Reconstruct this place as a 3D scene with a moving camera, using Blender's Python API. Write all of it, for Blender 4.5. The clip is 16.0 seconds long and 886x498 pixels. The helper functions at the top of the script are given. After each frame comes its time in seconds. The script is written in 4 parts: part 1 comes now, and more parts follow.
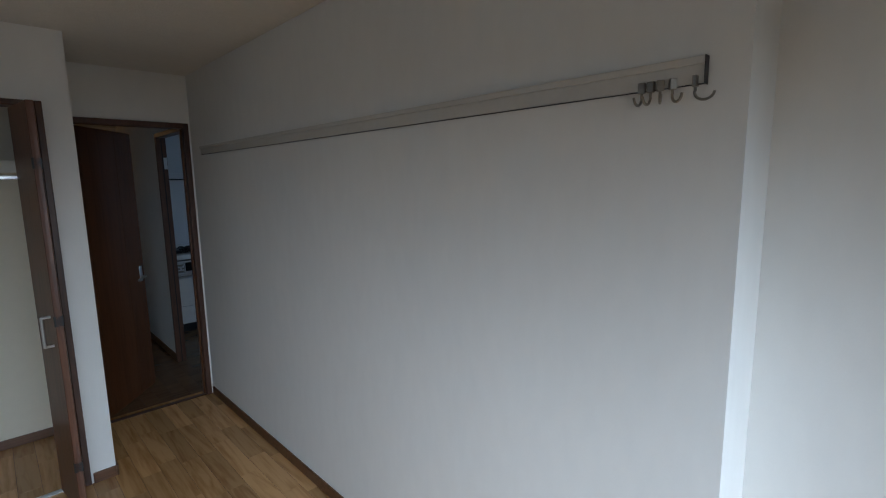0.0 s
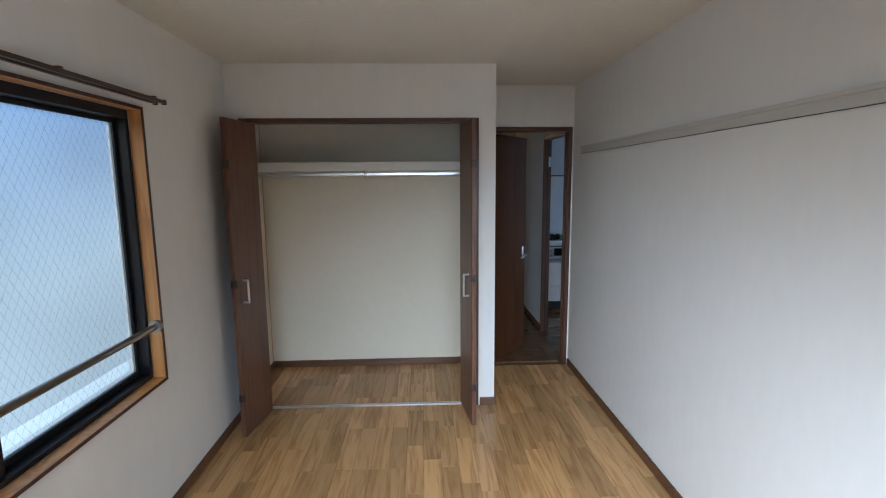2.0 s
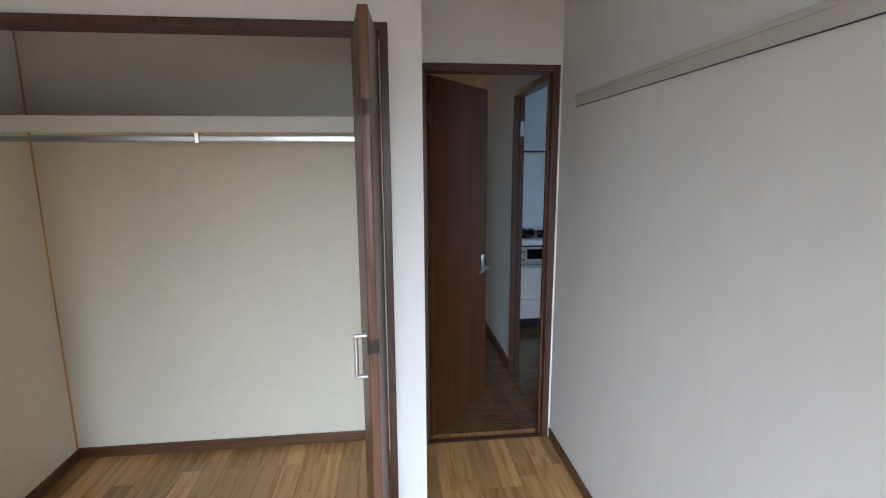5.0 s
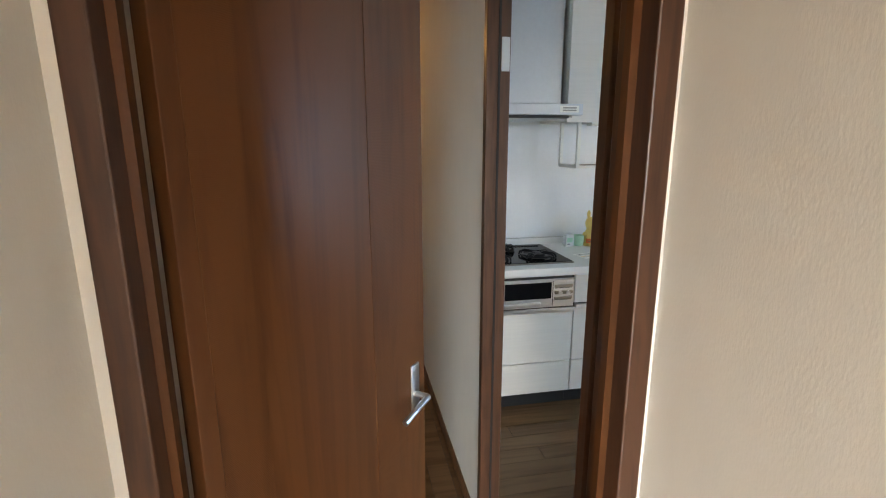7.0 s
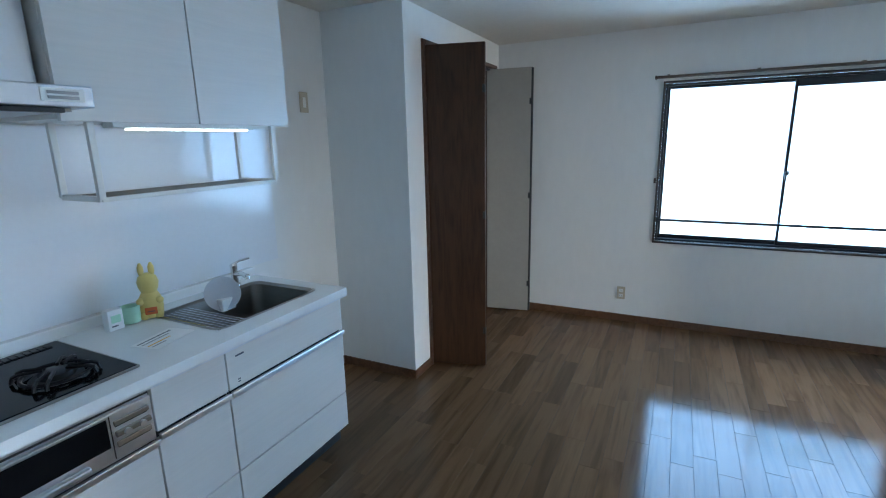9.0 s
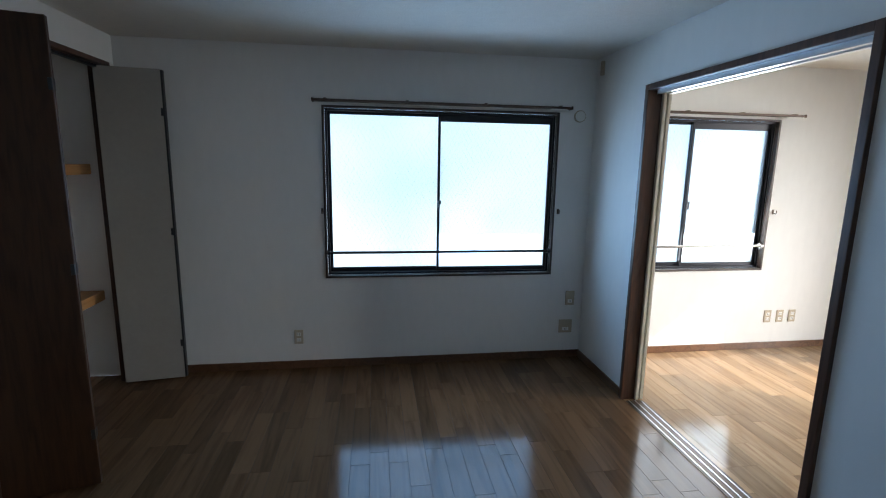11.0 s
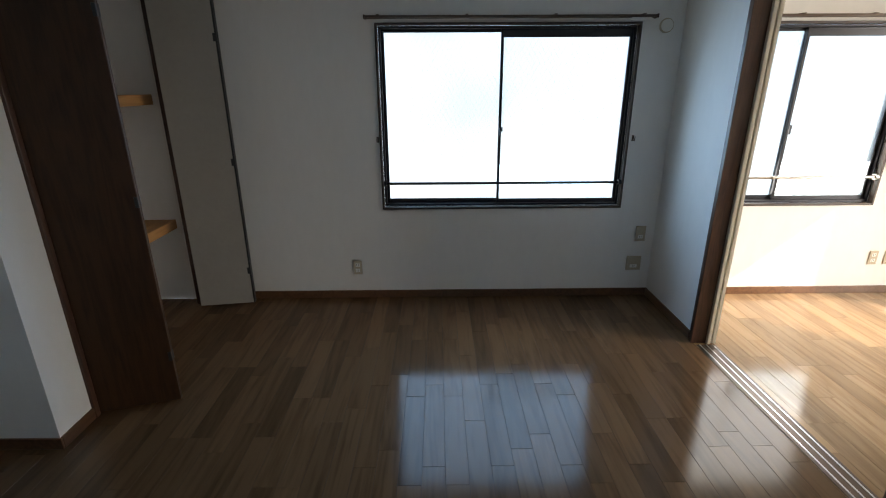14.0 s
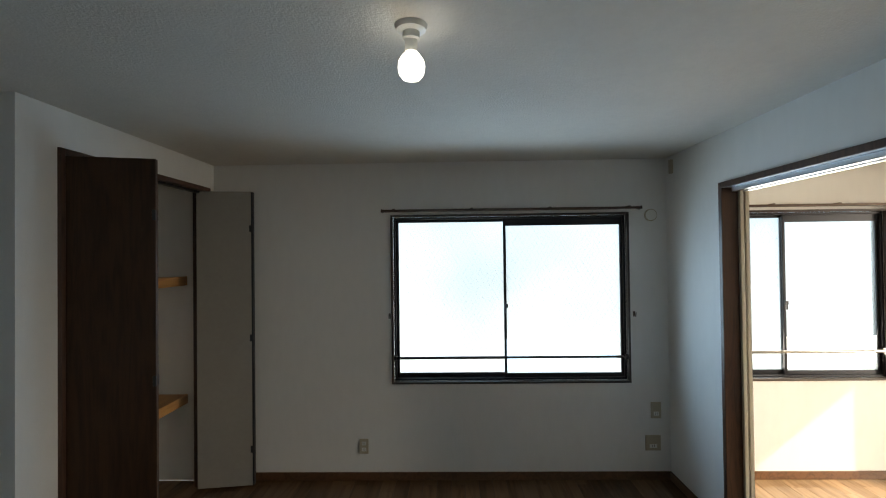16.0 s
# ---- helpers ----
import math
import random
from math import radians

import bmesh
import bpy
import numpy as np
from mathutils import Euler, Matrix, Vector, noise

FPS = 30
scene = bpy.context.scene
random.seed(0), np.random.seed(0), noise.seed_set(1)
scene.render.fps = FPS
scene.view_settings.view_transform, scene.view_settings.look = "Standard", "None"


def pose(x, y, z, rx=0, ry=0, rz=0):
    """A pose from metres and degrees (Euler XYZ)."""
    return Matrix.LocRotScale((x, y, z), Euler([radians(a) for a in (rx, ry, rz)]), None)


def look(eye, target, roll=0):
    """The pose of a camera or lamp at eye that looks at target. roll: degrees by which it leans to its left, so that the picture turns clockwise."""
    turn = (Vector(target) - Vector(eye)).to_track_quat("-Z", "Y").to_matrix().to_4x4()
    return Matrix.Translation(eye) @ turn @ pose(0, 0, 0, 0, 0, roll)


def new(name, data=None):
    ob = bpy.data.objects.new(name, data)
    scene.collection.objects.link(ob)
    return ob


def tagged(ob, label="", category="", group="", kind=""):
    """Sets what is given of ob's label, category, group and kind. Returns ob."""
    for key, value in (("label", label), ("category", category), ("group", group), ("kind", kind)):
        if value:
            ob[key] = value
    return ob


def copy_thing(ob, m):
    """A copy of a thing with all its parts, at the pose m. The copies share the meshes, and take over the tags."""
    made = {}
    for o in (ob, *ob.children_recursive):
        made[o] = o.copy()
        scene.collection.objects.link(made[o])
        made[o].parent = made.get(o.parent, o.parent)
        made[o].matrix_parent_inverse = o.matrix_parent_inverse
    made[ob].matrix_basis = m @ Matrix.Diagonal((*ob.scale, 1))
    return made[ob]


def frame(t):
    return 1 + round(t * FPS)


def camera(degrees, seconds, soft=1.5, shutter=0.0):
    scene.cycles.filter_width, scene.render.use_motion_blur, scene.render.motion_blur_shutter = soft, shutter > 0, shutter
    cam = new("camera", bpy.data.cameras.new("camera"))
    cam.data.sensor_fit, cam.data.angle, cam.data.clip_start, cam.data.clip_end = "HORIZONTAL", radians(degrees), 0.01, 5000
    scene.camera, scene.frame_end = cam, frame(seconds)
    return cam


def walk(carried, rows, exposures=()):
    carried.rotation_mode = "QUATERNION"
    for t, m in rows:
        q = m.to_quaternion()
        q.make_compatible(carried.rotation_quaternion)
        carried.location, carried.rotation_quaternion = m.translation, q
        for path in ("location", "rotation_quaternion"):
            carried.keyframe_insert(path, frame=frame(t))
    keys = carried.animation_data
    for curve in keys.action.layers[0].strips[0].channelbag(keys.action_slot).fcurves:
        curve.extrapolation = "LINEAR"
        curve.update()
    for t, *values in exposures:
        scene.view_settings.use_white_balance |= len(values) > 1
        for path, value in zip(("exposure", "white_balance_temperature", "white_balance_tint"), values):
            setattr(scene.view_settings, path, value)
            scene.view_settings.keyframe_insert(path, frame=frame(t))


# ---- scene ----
cam = camera(85.7, 16.0, soft=1.1)
PATH = [
    (0, (-0.131, -0.649, 1.622), (1.235, 0.782, 1.331), -0.9),
    (0.5, (-0.215, -0.752, 1.620), (0.665, 1.017, 1.309), -0.4),
    (1, (-0.238, -0.805, 1.608), (0.242, 1.110, 1.288), -0.1),
    (1.5, (-0.248, -0.835, 1.622), (-0.016, 1.128, 1.320), -0.1),
    (2, (-0.263, -0.828, 1.615), (-0.177, 1.150, 1.330), -0.5),
    (2.5, (-0.264, -0.817, 1.607), (-0.251, 1.164, 1.336), -0.6),
    (3, (-0.307, -0.792, 1.602), (-0.304, 1.191, 1.340), -0.3),
    (3.5, (-0.282, -0.631, 1.580), (-0.272, 1.352, 1.321), -0.4),
    (4, (-0.170, -0.246, 1.587), (-0.138, 1.736, 1.321), -0.3),
    (4.5, (-0.052, 0.236, 1.579), (0.045, 2.211, 1.282), -0.3),
    (5, (0.125, 0.700, 1.557), (0.334, 2.657, 1.204), -0.3),
    (7.3, (0.588, 2.771, 1.521), (1.036, 4.667, 1.068), 0.0),
    (7.8, (0.638, 3.082, 1.571), (1.426, 4.846, 1.056), -0.4),
    (8, (0.663, 3.19, 1.578), (1.615, 4.872, 1.064), -0.8),
    (8.3, (0.743, 3.315, 1.585), (1.912, 4.851, 1.06), -1.4),
    (8.5, (0.804, 3.371, 1.548), (2.13, 4.78, 1.041), -1.6),
    (9, (0.937, 3.458, 1.552), (2.686, 4.323, 1.112), -1.3),
    (9.5, (1.08, 3.481, 1.563), (3.037, 3.559, 1.156), -0.7),
    (9.7, (1.172, 3.469, 1.544), (3.12, 3.262, 1.143), -0.9),
    (11.8, (1.625, 3.175, 1.579), (3.575, 2.893, 1.233), 1.2),
    (12, (1.638, 3.181, 1.562), (3.586, 2.963, 1.161), 0.9),
    (12.5, (1.653, 3.201, 1.525), (3.575, 3.092, 0.981), 0.7),
    (13, (1.677, 3.211, 1.513), (3.569, 3.151, 0.866), 0.6),
    (13.5, (1.692, 3.222, 1.512), (3.56, 3.182, 0.797), 0.3),
    (14, (1.688, 3.21, 1.576), (3.579, 3.191, 0.924), -0.3),
    (14.5, (1.633, 3.178, 1.598), (3.592, 3.184, 1.192), -1.1),
    (15, (1.601, 3.174, 1.64), (3.592, 3.19, 1.458), -1.1),
    (15.5, (1.589, 3.155, 1.653), (3.588, 3.177, 1.591), -0.8),
    (16, (1.575, 3.154, 1.657), (3.574, 3.196, 1.683), -0.7),
]
EXPOSURES = [(0, -1.65, 6100, 8), (0.7, -0.85, 6150, 8), (1.5, -0.55, 6100, 9), (3.5, -0.5, 6200, 10), (5, -0.05, 6300, 10), (7.3, 1.45, 8900, 14), (8.3, 1.75, 7150, 12), (9.0, 1.1, 6400, 8),
             (9.7, 0.2, 6350, 9), (11.8, -0.3, 7250, 13), (14.5, -0.1, 8400, 15), (16, -0.3, 9100, 13)]
P_SOUTH, P_WEST, P_LIV, P_SIDE, P_BALC, P_HALL = 72, 3, 23, 36, 42, 2.2
E_LED, E_BULB, E_EAST, E_WEST = 3.0, 7, 2.8, 1.2
walk(cam, [(t, look(eye, aim, roll)) for t, eye, aim, roll in PATH], EXPOSURES)

# ---- world, sun, lights ----
SUN_DIR = Vector((0.557, 0.83, -0.66)).normalized()
world = bpy.data.worlds.new("sky")
scene.world = world
world.use_nodes = True
wn = world.node_tree
sky = wn.nodes.new("ShaderNodeTexSky")
sky.sky_type, sky.sun_disc = "NISHITA", False
sky.sun_elevation, sky.sun_rotation = radians(33), radians(214)
wn.links.new(sky.outputs[0], wn.nodes["Background"].inputs[0])
wn.nodes["Background"].inputs[1].default_value = 0.12
sun = new("sun", bpy.data.lights.new("sun", "SUN"))
sun.data.energy, sun.data.angle, sun.data.color = 5.0, radians(0.5), (1, 0.93, 0.82)
sun.rotation_euler = SUN_DIR.to_track_quat("-Z", "Y").to_euler()


def area(name, at, aim, w, h, power, color=(1, 1, 1), spread=170):
    ob = new(name, bpy.data.lights.new(name, "AREA"))
    ob.data.spread = radians(spread)
    ob.data.shape, ob.data.size, ob.data.size_y, ob.data.energy, ob.data.color = "RECTANGLE", w, h, power, color
    ob.matrix_world = look(at, aim)
    return ob


def point(name, at, power, color, radius=0.04):
    ob = new(name, bpy.data.lights.new(name, "POINT"))
    ob.data.energy, ob.data.color, ob.data.shadow_soft_size = power, color, radius
    ob.location = at
    return ob


SKYBLUE = (0.66, 0.82, 1.0)
LIVBLUE = (0.25, 0.54, 1.0)
area("skylight_south_window", (-0.15, -1.58, 1.45), (0.22, -0.1, 0.42), 1.7, 1.0, P_SOUTH, (0.70, 0.84, 1.0), 84)
area("skylight_west_window", (-1.60, 0.60, 1.3), (0, 0.60, 1.2), 1.5, 1.1, P_WEST, SKYBLUE)
area("skylight_living_window", (5.145, 2.74, 1.33), (3, 2.74, 1.1), 1.6, 1.1, P_LIV, LIVBLUE, 140)
area("skylight_side_window", (5.145, 0.68, 1.33), (3, 0.68, 1.1), 1.3, 1.1, P_SIDE, (0.85, 0.93, 1.0))
area("skylight_balcony_window", (3.42, -1.66, 1.1), (4.9, 0.7, 0.2), 0.95, 2.0, P_BALC, (0.9, 0.95, 1.0), 80)

# ---- materials ----


def mat(name, color, rough=0.5, metal=0.0, vary=0.06, scale=6.0, bump=0.0, bump_scale=60.0, stretch=(1, 1, 1), spec=0.5, coat=0.0):
    """A painted or plain surface with mottling at two scales and a fine relief."""
    m = bpy.data.materials.new(name)
    m.use_nodes = True
    n, k = m.node_tree.nodes, m.node_tree.links
    b = n["Principled BSDF"]
    tc = n.new("ShaderNodeTexCoord")
    mp = n.new("ShaderNodeMapping")
    mp.inputs["Scale"].default_value = stretch
    k.new(tc.outputs["Object"], mp.inputs[0])
    n1, n2 = n.new("ShaderNodeTexNoise"), n.new("ShaderNodeTexNoise")
    n1.inputs["Scale"].default_value, n2.inputs["Scale"].default_value = scale, scale * 9
    n1.inputs["Detail"].default_value = n2.inputs["Detail"].default_value = 4
    for q in (n1, n2):
        k.new(mp.outputs[0], q.inputs["Vector"])
    add = n.new("ShaderNodeMath")
    k.new(n1.outputs[0], add.inputs[0]), k.new(n2.outputs[0], add.inputs[1])
    rng = n.new("ShaderNodeMapRange")
    rng.inputs["From Min"].default_value, rng.inputs["From Max"].default_value = 0.6, 1.4
    rng.inputs["To Min"].default_value, rng.inputs["To Max"].default_value = 1 - vary, 1 + vary
    k.new(add.outputs[0], rng.inputs[0])
    mul = n.new("ShaderNodeVectorMath")
    mul.operation = "SCALE"
    mul.inputs[0].default_value = color
    k.new(rng.outputs[0], mul.inputs["Scale"])
    k.new(mul.outputs[0], b.inputs["Base Color"])
    b.inputs["Roughness"].default_value, b.inputs["Metallic"].default_value = rough, metal
    b.inputs["Specular IOR Level"].default_value, b.inputs["Coat Weight"].default_value = spec, coat
    if bump:
        n3 = n.new("ShaderNodeTexNoise")
        n3.inputs["Scale"].default_value = bump_scale
        n3.inputs["Detail"].default_value = 3
        k.new(mp.outputs[0], n3.inputs["Vector"])
        bp = n.new("ShaderNodeBump")
        bp.inputs["Strength"].default_value, bp.inputs["Distance"].default_value = bump, 0.004
        k.new(n3.outputs[0], bp.inputs["Height"])
        k.new(bp.outputs[0], b.inputs["Normal"])
    return m


def wood(name, dark, light, rough=0.4, along="y", grain=1.0, jitter=0.25, coat=0.0, spec=0.5):
    """Wood with long grain, each piece its own shade and cut."""
    m = bpy.data.materials.new(name)
    m.use_nodes = True
    n, k = m.node_tree.nodes, m.node_tree.links
    b = n["Principled BSDF"]
    tc, info, mp = n.new("ShaderNodeTexCoord"), n.new("ShaderNodeObjectInfo"), n.new("ShaderNodeMapping")
    s = {"x": (1.2, 14, 14), "y": (14, 1.2, 14), "z": (14, 14, 1.2)}[along]
    mp.inputs["Scale"].default_value = [q * grain for q in s]
    off = n.new("ShaderNodeMath")
    off.operation = "MULTIPLY"
    off.inputs[1].default_value = 37.0
    k.new(info.outputs["Random"], off.inputs[0])
    shift = n.new("ShaderNodeVectorMath")
    k.new(tc.outputs["Object"], shift.inputs[0]), k.new(off.outputs[0], shift.inputs[1])
    k.new(shift.outputs[0], mp.inputs[0])
    no = n.new("ShaderNodeTexNoise")
    no.inputs["Scale"].default_value, no.inputs["Detail"].default_value, no.inputs["Distortion"].default_value = 1.0, 6, 1.2
    fine = n.new("ShaderNodeTexNoise")
    fine.inputs["Scale"].default_value, fine.inputs["Detail"].default_value = 7.0, 4
    k.new(mp.outputs[0], no.inputs["Vector"]), k.new(mp.outputs[0], fine.inputs["Vector"])
    wave = n.new("ShaderNodeMath")
    wave.operation = "MULTIPLY_ADD"
    wave.inputs[1].default_value, wave.inputs[2].default_value = 9.0, 0.0
    k.new(no.outputs[0], wave.inputs[0])
    frac = n.new("ShaderNodeMath")
    frac.operation = "PINGPONG"
    frac.inputs[1].default_value = 1.0
    k.new(wave.outputs[0], frac.inputs[0])
    mixf = n.new("ShaderNodeMath")
    mixf.operation = "MULTIPLY_ADD"
    mixf.inputs[1].default_value = 0.45
    k.new(frac.outputs[0], mixf.inputs[0]), k.new(fine.outputs[0], mixf.inputs[2])
    ramp = n.new("ShaderNodeValToRGB")
    ramp.color_ramp.elements[0].color, ramp.color_ramp.elements[0].position = (*dark, 1), 0.3
    ramp.color_ramp.elements[1].color, ramp.color_ramp.elements[1].position = (*light, 1), 0.85
    k.new(mixf.outputs[0], ramp.inputs[0])
    jr = n.new("ShaderNodeMapRange")
    jr.inputs["To Min"].default_value, jr.inputs["To Max"].default_value = 1 - jitter, 1 + jitter
    k.new(info.outputs["Random"], jr.inputs[0])
    mul = n.new("ShaderNodeVectorMath")
    mul.operation = "SCALE"
    k.new(ramp.outputs[0], mul.inputs[0]), k.new(jr.outputs[0], mul.inputs["Scale"])
    k.new(mul.outputs[0], b.inputs["Base Color"])
    b.inputs["Roughness"].default_value, b.inputs["Coat Weight"].default_value = rough, coat
    b.inputs["Coat Roughness"].default_value, b.inputs["Specular IOR Level"].default_value = 0.08, spec
    bp = n.new("ShaderNodeBump")
    bp.inputs["Strength"].default_value, bp.inputs["Distance"].default_value = 0.12, 0.001
    k.new(fine.outputs[0], bp.inputs["Height"]), k.new(bp.outputs[0], b.inputs["Normal"])
    return m


def frosted(name):
    """Patterned wired glass: light comes through scattered, with a fine relief."""
    m = bpy.data.materials.new(name)
    m.use_nodes = True
    n, k = m.node_tree.nodes, m.node_tree.links
    n.remove(n["Principled BSDF"])
    out = n["Material Output"]
    rf, tr, gl = n.new("ShaderNodeBsdfRefraction"), n.new("ShaderNodeBsdfTranslucent"), n.new("ShaderNodeBsdfGlossy")
    rf.inputs["Roughness"].default_value, rf.inputs["IOR"].default_value = 0.5, 1.05
    rf.inputs["Color"].default_value = tr.inputs["Color"].default_value = (0.92, 0.97, 0.97, 1)
    gl.inputs["Roughness"].default_value = 0.15
    a, b = n.new("ShaderNodeMixShader"), n.new("ShaderNodeMixShader")
    a.inputs[0].default_value, b.inputs[0].default_value = 0.12, 0.05
    k.new(rf.outputs[0], a.inputs[1]), k.new(tr.outputs[0], a.inputs[2])
    k.new(a.outputs[0], b.inputs[1]), k.new(gl.outputs[0], b.inputs[2])
    tc = n.new("ShaderNodeTexCoord")
    vo = n.new("ShaderNodeTexVoronoi")
    vo.inputs["Scale"].default_value = 110
    k.new(tc.outputs["Object"], vo.inputs["Vector"])
    bp = n.new("ShaderNodeBump")
    bp.inputs["Strength"].default_value, bp.inputs["Distance"].default_value = 0.6, 0.003
    k.new(vo.outputs["Distance"], bp.inputs["Height"])
    for q in (rf, tr, gl):
        k.new(bp.outputs[0], q.inputs["Normal"])
    k.new(b.outputs[0], out.inputs[0])
    return m


def ribbed_wood(name):
    """Door veneer with a carved field of irregular horizontal ridges."""
    m = wood(name, (0.062, 0.022, 0.008), (0.102, 0.038, 0.014), 0.36, "z", 0.45, 0.03, spec=0.35)
    n, k = m.node_tree.nodes, m.node_tree.links
    tc = n.new("ShaderNodeTexCoord")
    mp = n.new("ShaderNodeMapping")
    mp.inputs["Scale"].default_value = (0.9, 0.9, 1)
    wv = n.new("ShaderNodeTexWave")
    wv.bands_direction = "Z"
    wv.inputs["Scale"].default_value, wv.inputs["Distortion"].default_value, wv.inputs["Detail"].default_value = 105, 2.2, 2
    wv.inputs["Detail Scale"].default_value = 0.6
    k.new(tc.outputs["Object"], mp.inputs[0]), k.new(mp.outputs[0], wv.inputs["Vector"])
    bp = n.new("ShaderNodeBump")
    bp.inputs["Strength"].default_value, bp.inputs["Distance"].default_value = 0.2, 0.0008
    k.new(wv.outputs["Fac"], bp.inputs["Height"])
    k.new(bp.outputs[0], n["Principled BSDF"].inputs["Normal"])
    return m


def glow(name, color, strength):
    m = bpy.data.materials.new(name)
    m.use_nodes = True
    b = m.node_tree.nodes["Principled BSDF"]
    b.inputs["Base Color"].default_value = (*color, 1)
    b.inputs["Emission Color"].default_value, b.inputs["Emission Strength"].default_value = (*color, 1), strength
    return m


def backdrop_glow(name, high, low, strength):
    """Glowing backdrop with painted daylight: bluer above, paler near the ground, in broad soft patches."""
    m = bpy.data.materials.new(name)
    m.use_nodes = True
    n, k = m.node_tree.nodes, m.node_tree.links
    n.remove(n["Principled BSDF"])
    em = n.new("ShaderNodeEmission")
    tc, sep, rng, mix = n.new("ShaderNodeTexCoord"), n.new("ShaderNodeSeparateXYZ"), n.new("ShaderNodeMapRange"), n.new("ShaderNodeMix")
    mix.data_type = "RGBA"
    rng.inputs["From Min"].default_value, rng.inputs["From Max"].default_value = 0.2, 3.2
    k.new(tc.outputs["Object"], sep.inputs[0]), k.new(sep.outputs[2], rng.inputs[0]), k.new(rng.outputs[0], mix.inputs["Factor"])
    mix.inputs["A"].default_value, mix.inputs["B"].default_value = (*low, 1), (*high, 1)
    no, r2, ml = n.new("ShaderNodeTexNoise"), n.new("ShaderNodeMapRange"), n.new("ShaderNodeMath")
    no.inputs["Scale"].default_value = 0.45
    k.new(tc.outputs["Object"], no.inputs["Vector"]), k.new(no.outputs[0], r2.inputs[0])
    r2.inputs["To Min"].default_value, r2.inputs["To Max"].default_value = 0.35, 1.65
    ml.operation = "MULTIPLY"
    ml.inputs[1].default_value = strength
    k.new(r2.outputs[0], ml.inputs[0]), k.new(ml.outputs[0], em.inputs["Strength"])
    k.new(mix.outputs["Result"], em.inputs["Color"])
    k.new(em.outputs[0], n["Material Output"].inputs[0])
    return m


WALL = mat("wallpaper_white", (0.78, 0.77, 0.74), 0.75, vary=0.03, scale=2, bump=0.1, bump_scale=260, stretch=(1, 1, 0.4), spec=0.3)
WALL_CREAM = mat("closet_board_cream", (0.76, 0.70, 0.58), 0.7, vary=0.03, scale=2, bump=0.1, bump_scale=120, spec=0.3)
CEIL = mat("ceiling_paper", (0.72, 0.69, 0.63), 0.85, vary=0.04, scale=3, bump=0.65, bump_scale=110, spec=0.2)
FLOOR_A = wood("oak_floor", (0.31, 0.15, 0.053), (0.49, 0.275, 0.115), 0.25, "y", 0.5, 0.25)
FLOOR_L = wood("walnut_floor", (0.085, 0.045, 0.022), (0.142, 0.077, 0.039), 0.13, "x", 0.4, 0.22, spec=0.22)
# Raised in tone so the colour carries part of the side room's sunlight.
FLOOR_C = wood("brown_floor_sunlit", (0.24, 0.14, 0.072), (0.36, 0.23, 0.128), 0.14, "x", 0.4, 0.22, coat=0.1)
GAP = mat("plank_joint", (0.05, 0.025, 0.012), 0.7)
DARK = wood("dark_stained_frame", (0.042, 0.017, 0.010), (0.085, 0.036, 0.020), 0.38, "z", 1.0, 0.08)
WINTRIM = wood("window_trim_dark", (0.022, 0.013, 0.009), (0.05, 0.028, 0.018), 0.45, "z", 1.0, 0.05)
BIFOLD = wood("brown_bifold_veneer", (0.075, 0.030, 0.017), (0.14, 0.060, 0.034), 0.38, "z", 0.8, 0.06)
BIFOLD_D = wood("dark_storage_veneer", (0.036, 0.015, 0.007), (0.066, 0.029, 0.013), 0.45, "z", 0.8, 0.06, spec=0.3)
BASE = wood("baseboard_brown", (0.075, 0.032, 0.015), (0.14, 0.064, 0.031), 0.4, "x", 0.6, 0.06)
LEAF = wood("door_veneer_red_brown", (0.062, 0.022, 0.008), (0.102, 0.038, 0.014), 0.36, "z", 0.45, 0.03, spec=0.35)
LEAF_RIB = ribbed_wood("door_carved_veneer")
ORANGE = wood("window_trim_orange", (0.42, 0.17, 0.05), (0.62, 0.30, 0.10), 0.35, "z", 0.6, 0.06)
BLACK_ALU = mat("black_aluminium", (0.022, 0.022, 0.026), 0.35, 0.5, vary=0.1)
BRONZE = mat("bronze_rail", (0.09, 0.06, 0.045), 0.35, 0.6, vary=0.1)
STEEL = mat("brushed_steel", (0.33, 0.31, 0.28), 0.28, 1.0, vary=0.08, scale=20, stretch=(1, 1, 8))
CHROME = mat("chrome", (0.8, 0.8, 0.8), 0.08, 1.0, vary=0.02)
ALU = mat("satin_aluminium", (0.72, 0.73, 0.75), 0.3, 1.0, vary=0.05)
GREYDOOR = mat("grey_bifold_back", (0.34, 0.32, 0.285), 0.55, vary=0.05, scale=4, bump=0.05)
CAB = mat("white_woodgrain_laminate", (0.72, 0.675, 0.62), 0.35, vary=0.05, scale=3, bump=0.06, bump_scale=60, stretch=(0.15, 1, 3))
COUNTER = mat("white_counter", (0.82, 0.82, 0.80), 0.25, vary=0.02)
SPLASH = mat("white_enamel_panel", (0.80, 0.81, 0.82), 0.13, vary=0.02)
HOODM = mat("silver_hood", (0.55, 0.58, 0.62), 0.35, 0.7, vary=0.04)
GLASSTOP = mat("black_glass_top", (0.006, 0.006, 0.007), 0.1, vary=0.1, spec=0.12)
IRON = mat("black_enamel_grate", (0.01, 0.01, 0.011), 0.35, vary=0.15, spec=0.25)
BLACKP = mat("black_plastic", (0.02, 0.02, 0.022), 0.4)
WHITEP = mat("white_plastic", (0.78, 0.77, 0.72), 0.4, vary=0.03)
BEIGE = mat("beige_plate", (0.48, 0.41, 0.30), 0.45, vary=0.04)
GREYP = mat("grey_vinyl", (0.33, 0.32, 0.30), 0.5, vary=0.04)
YELLOW = mat("yellow_plastic", (0.80, 0.62, 0.20), 0.4, vary=0.05)
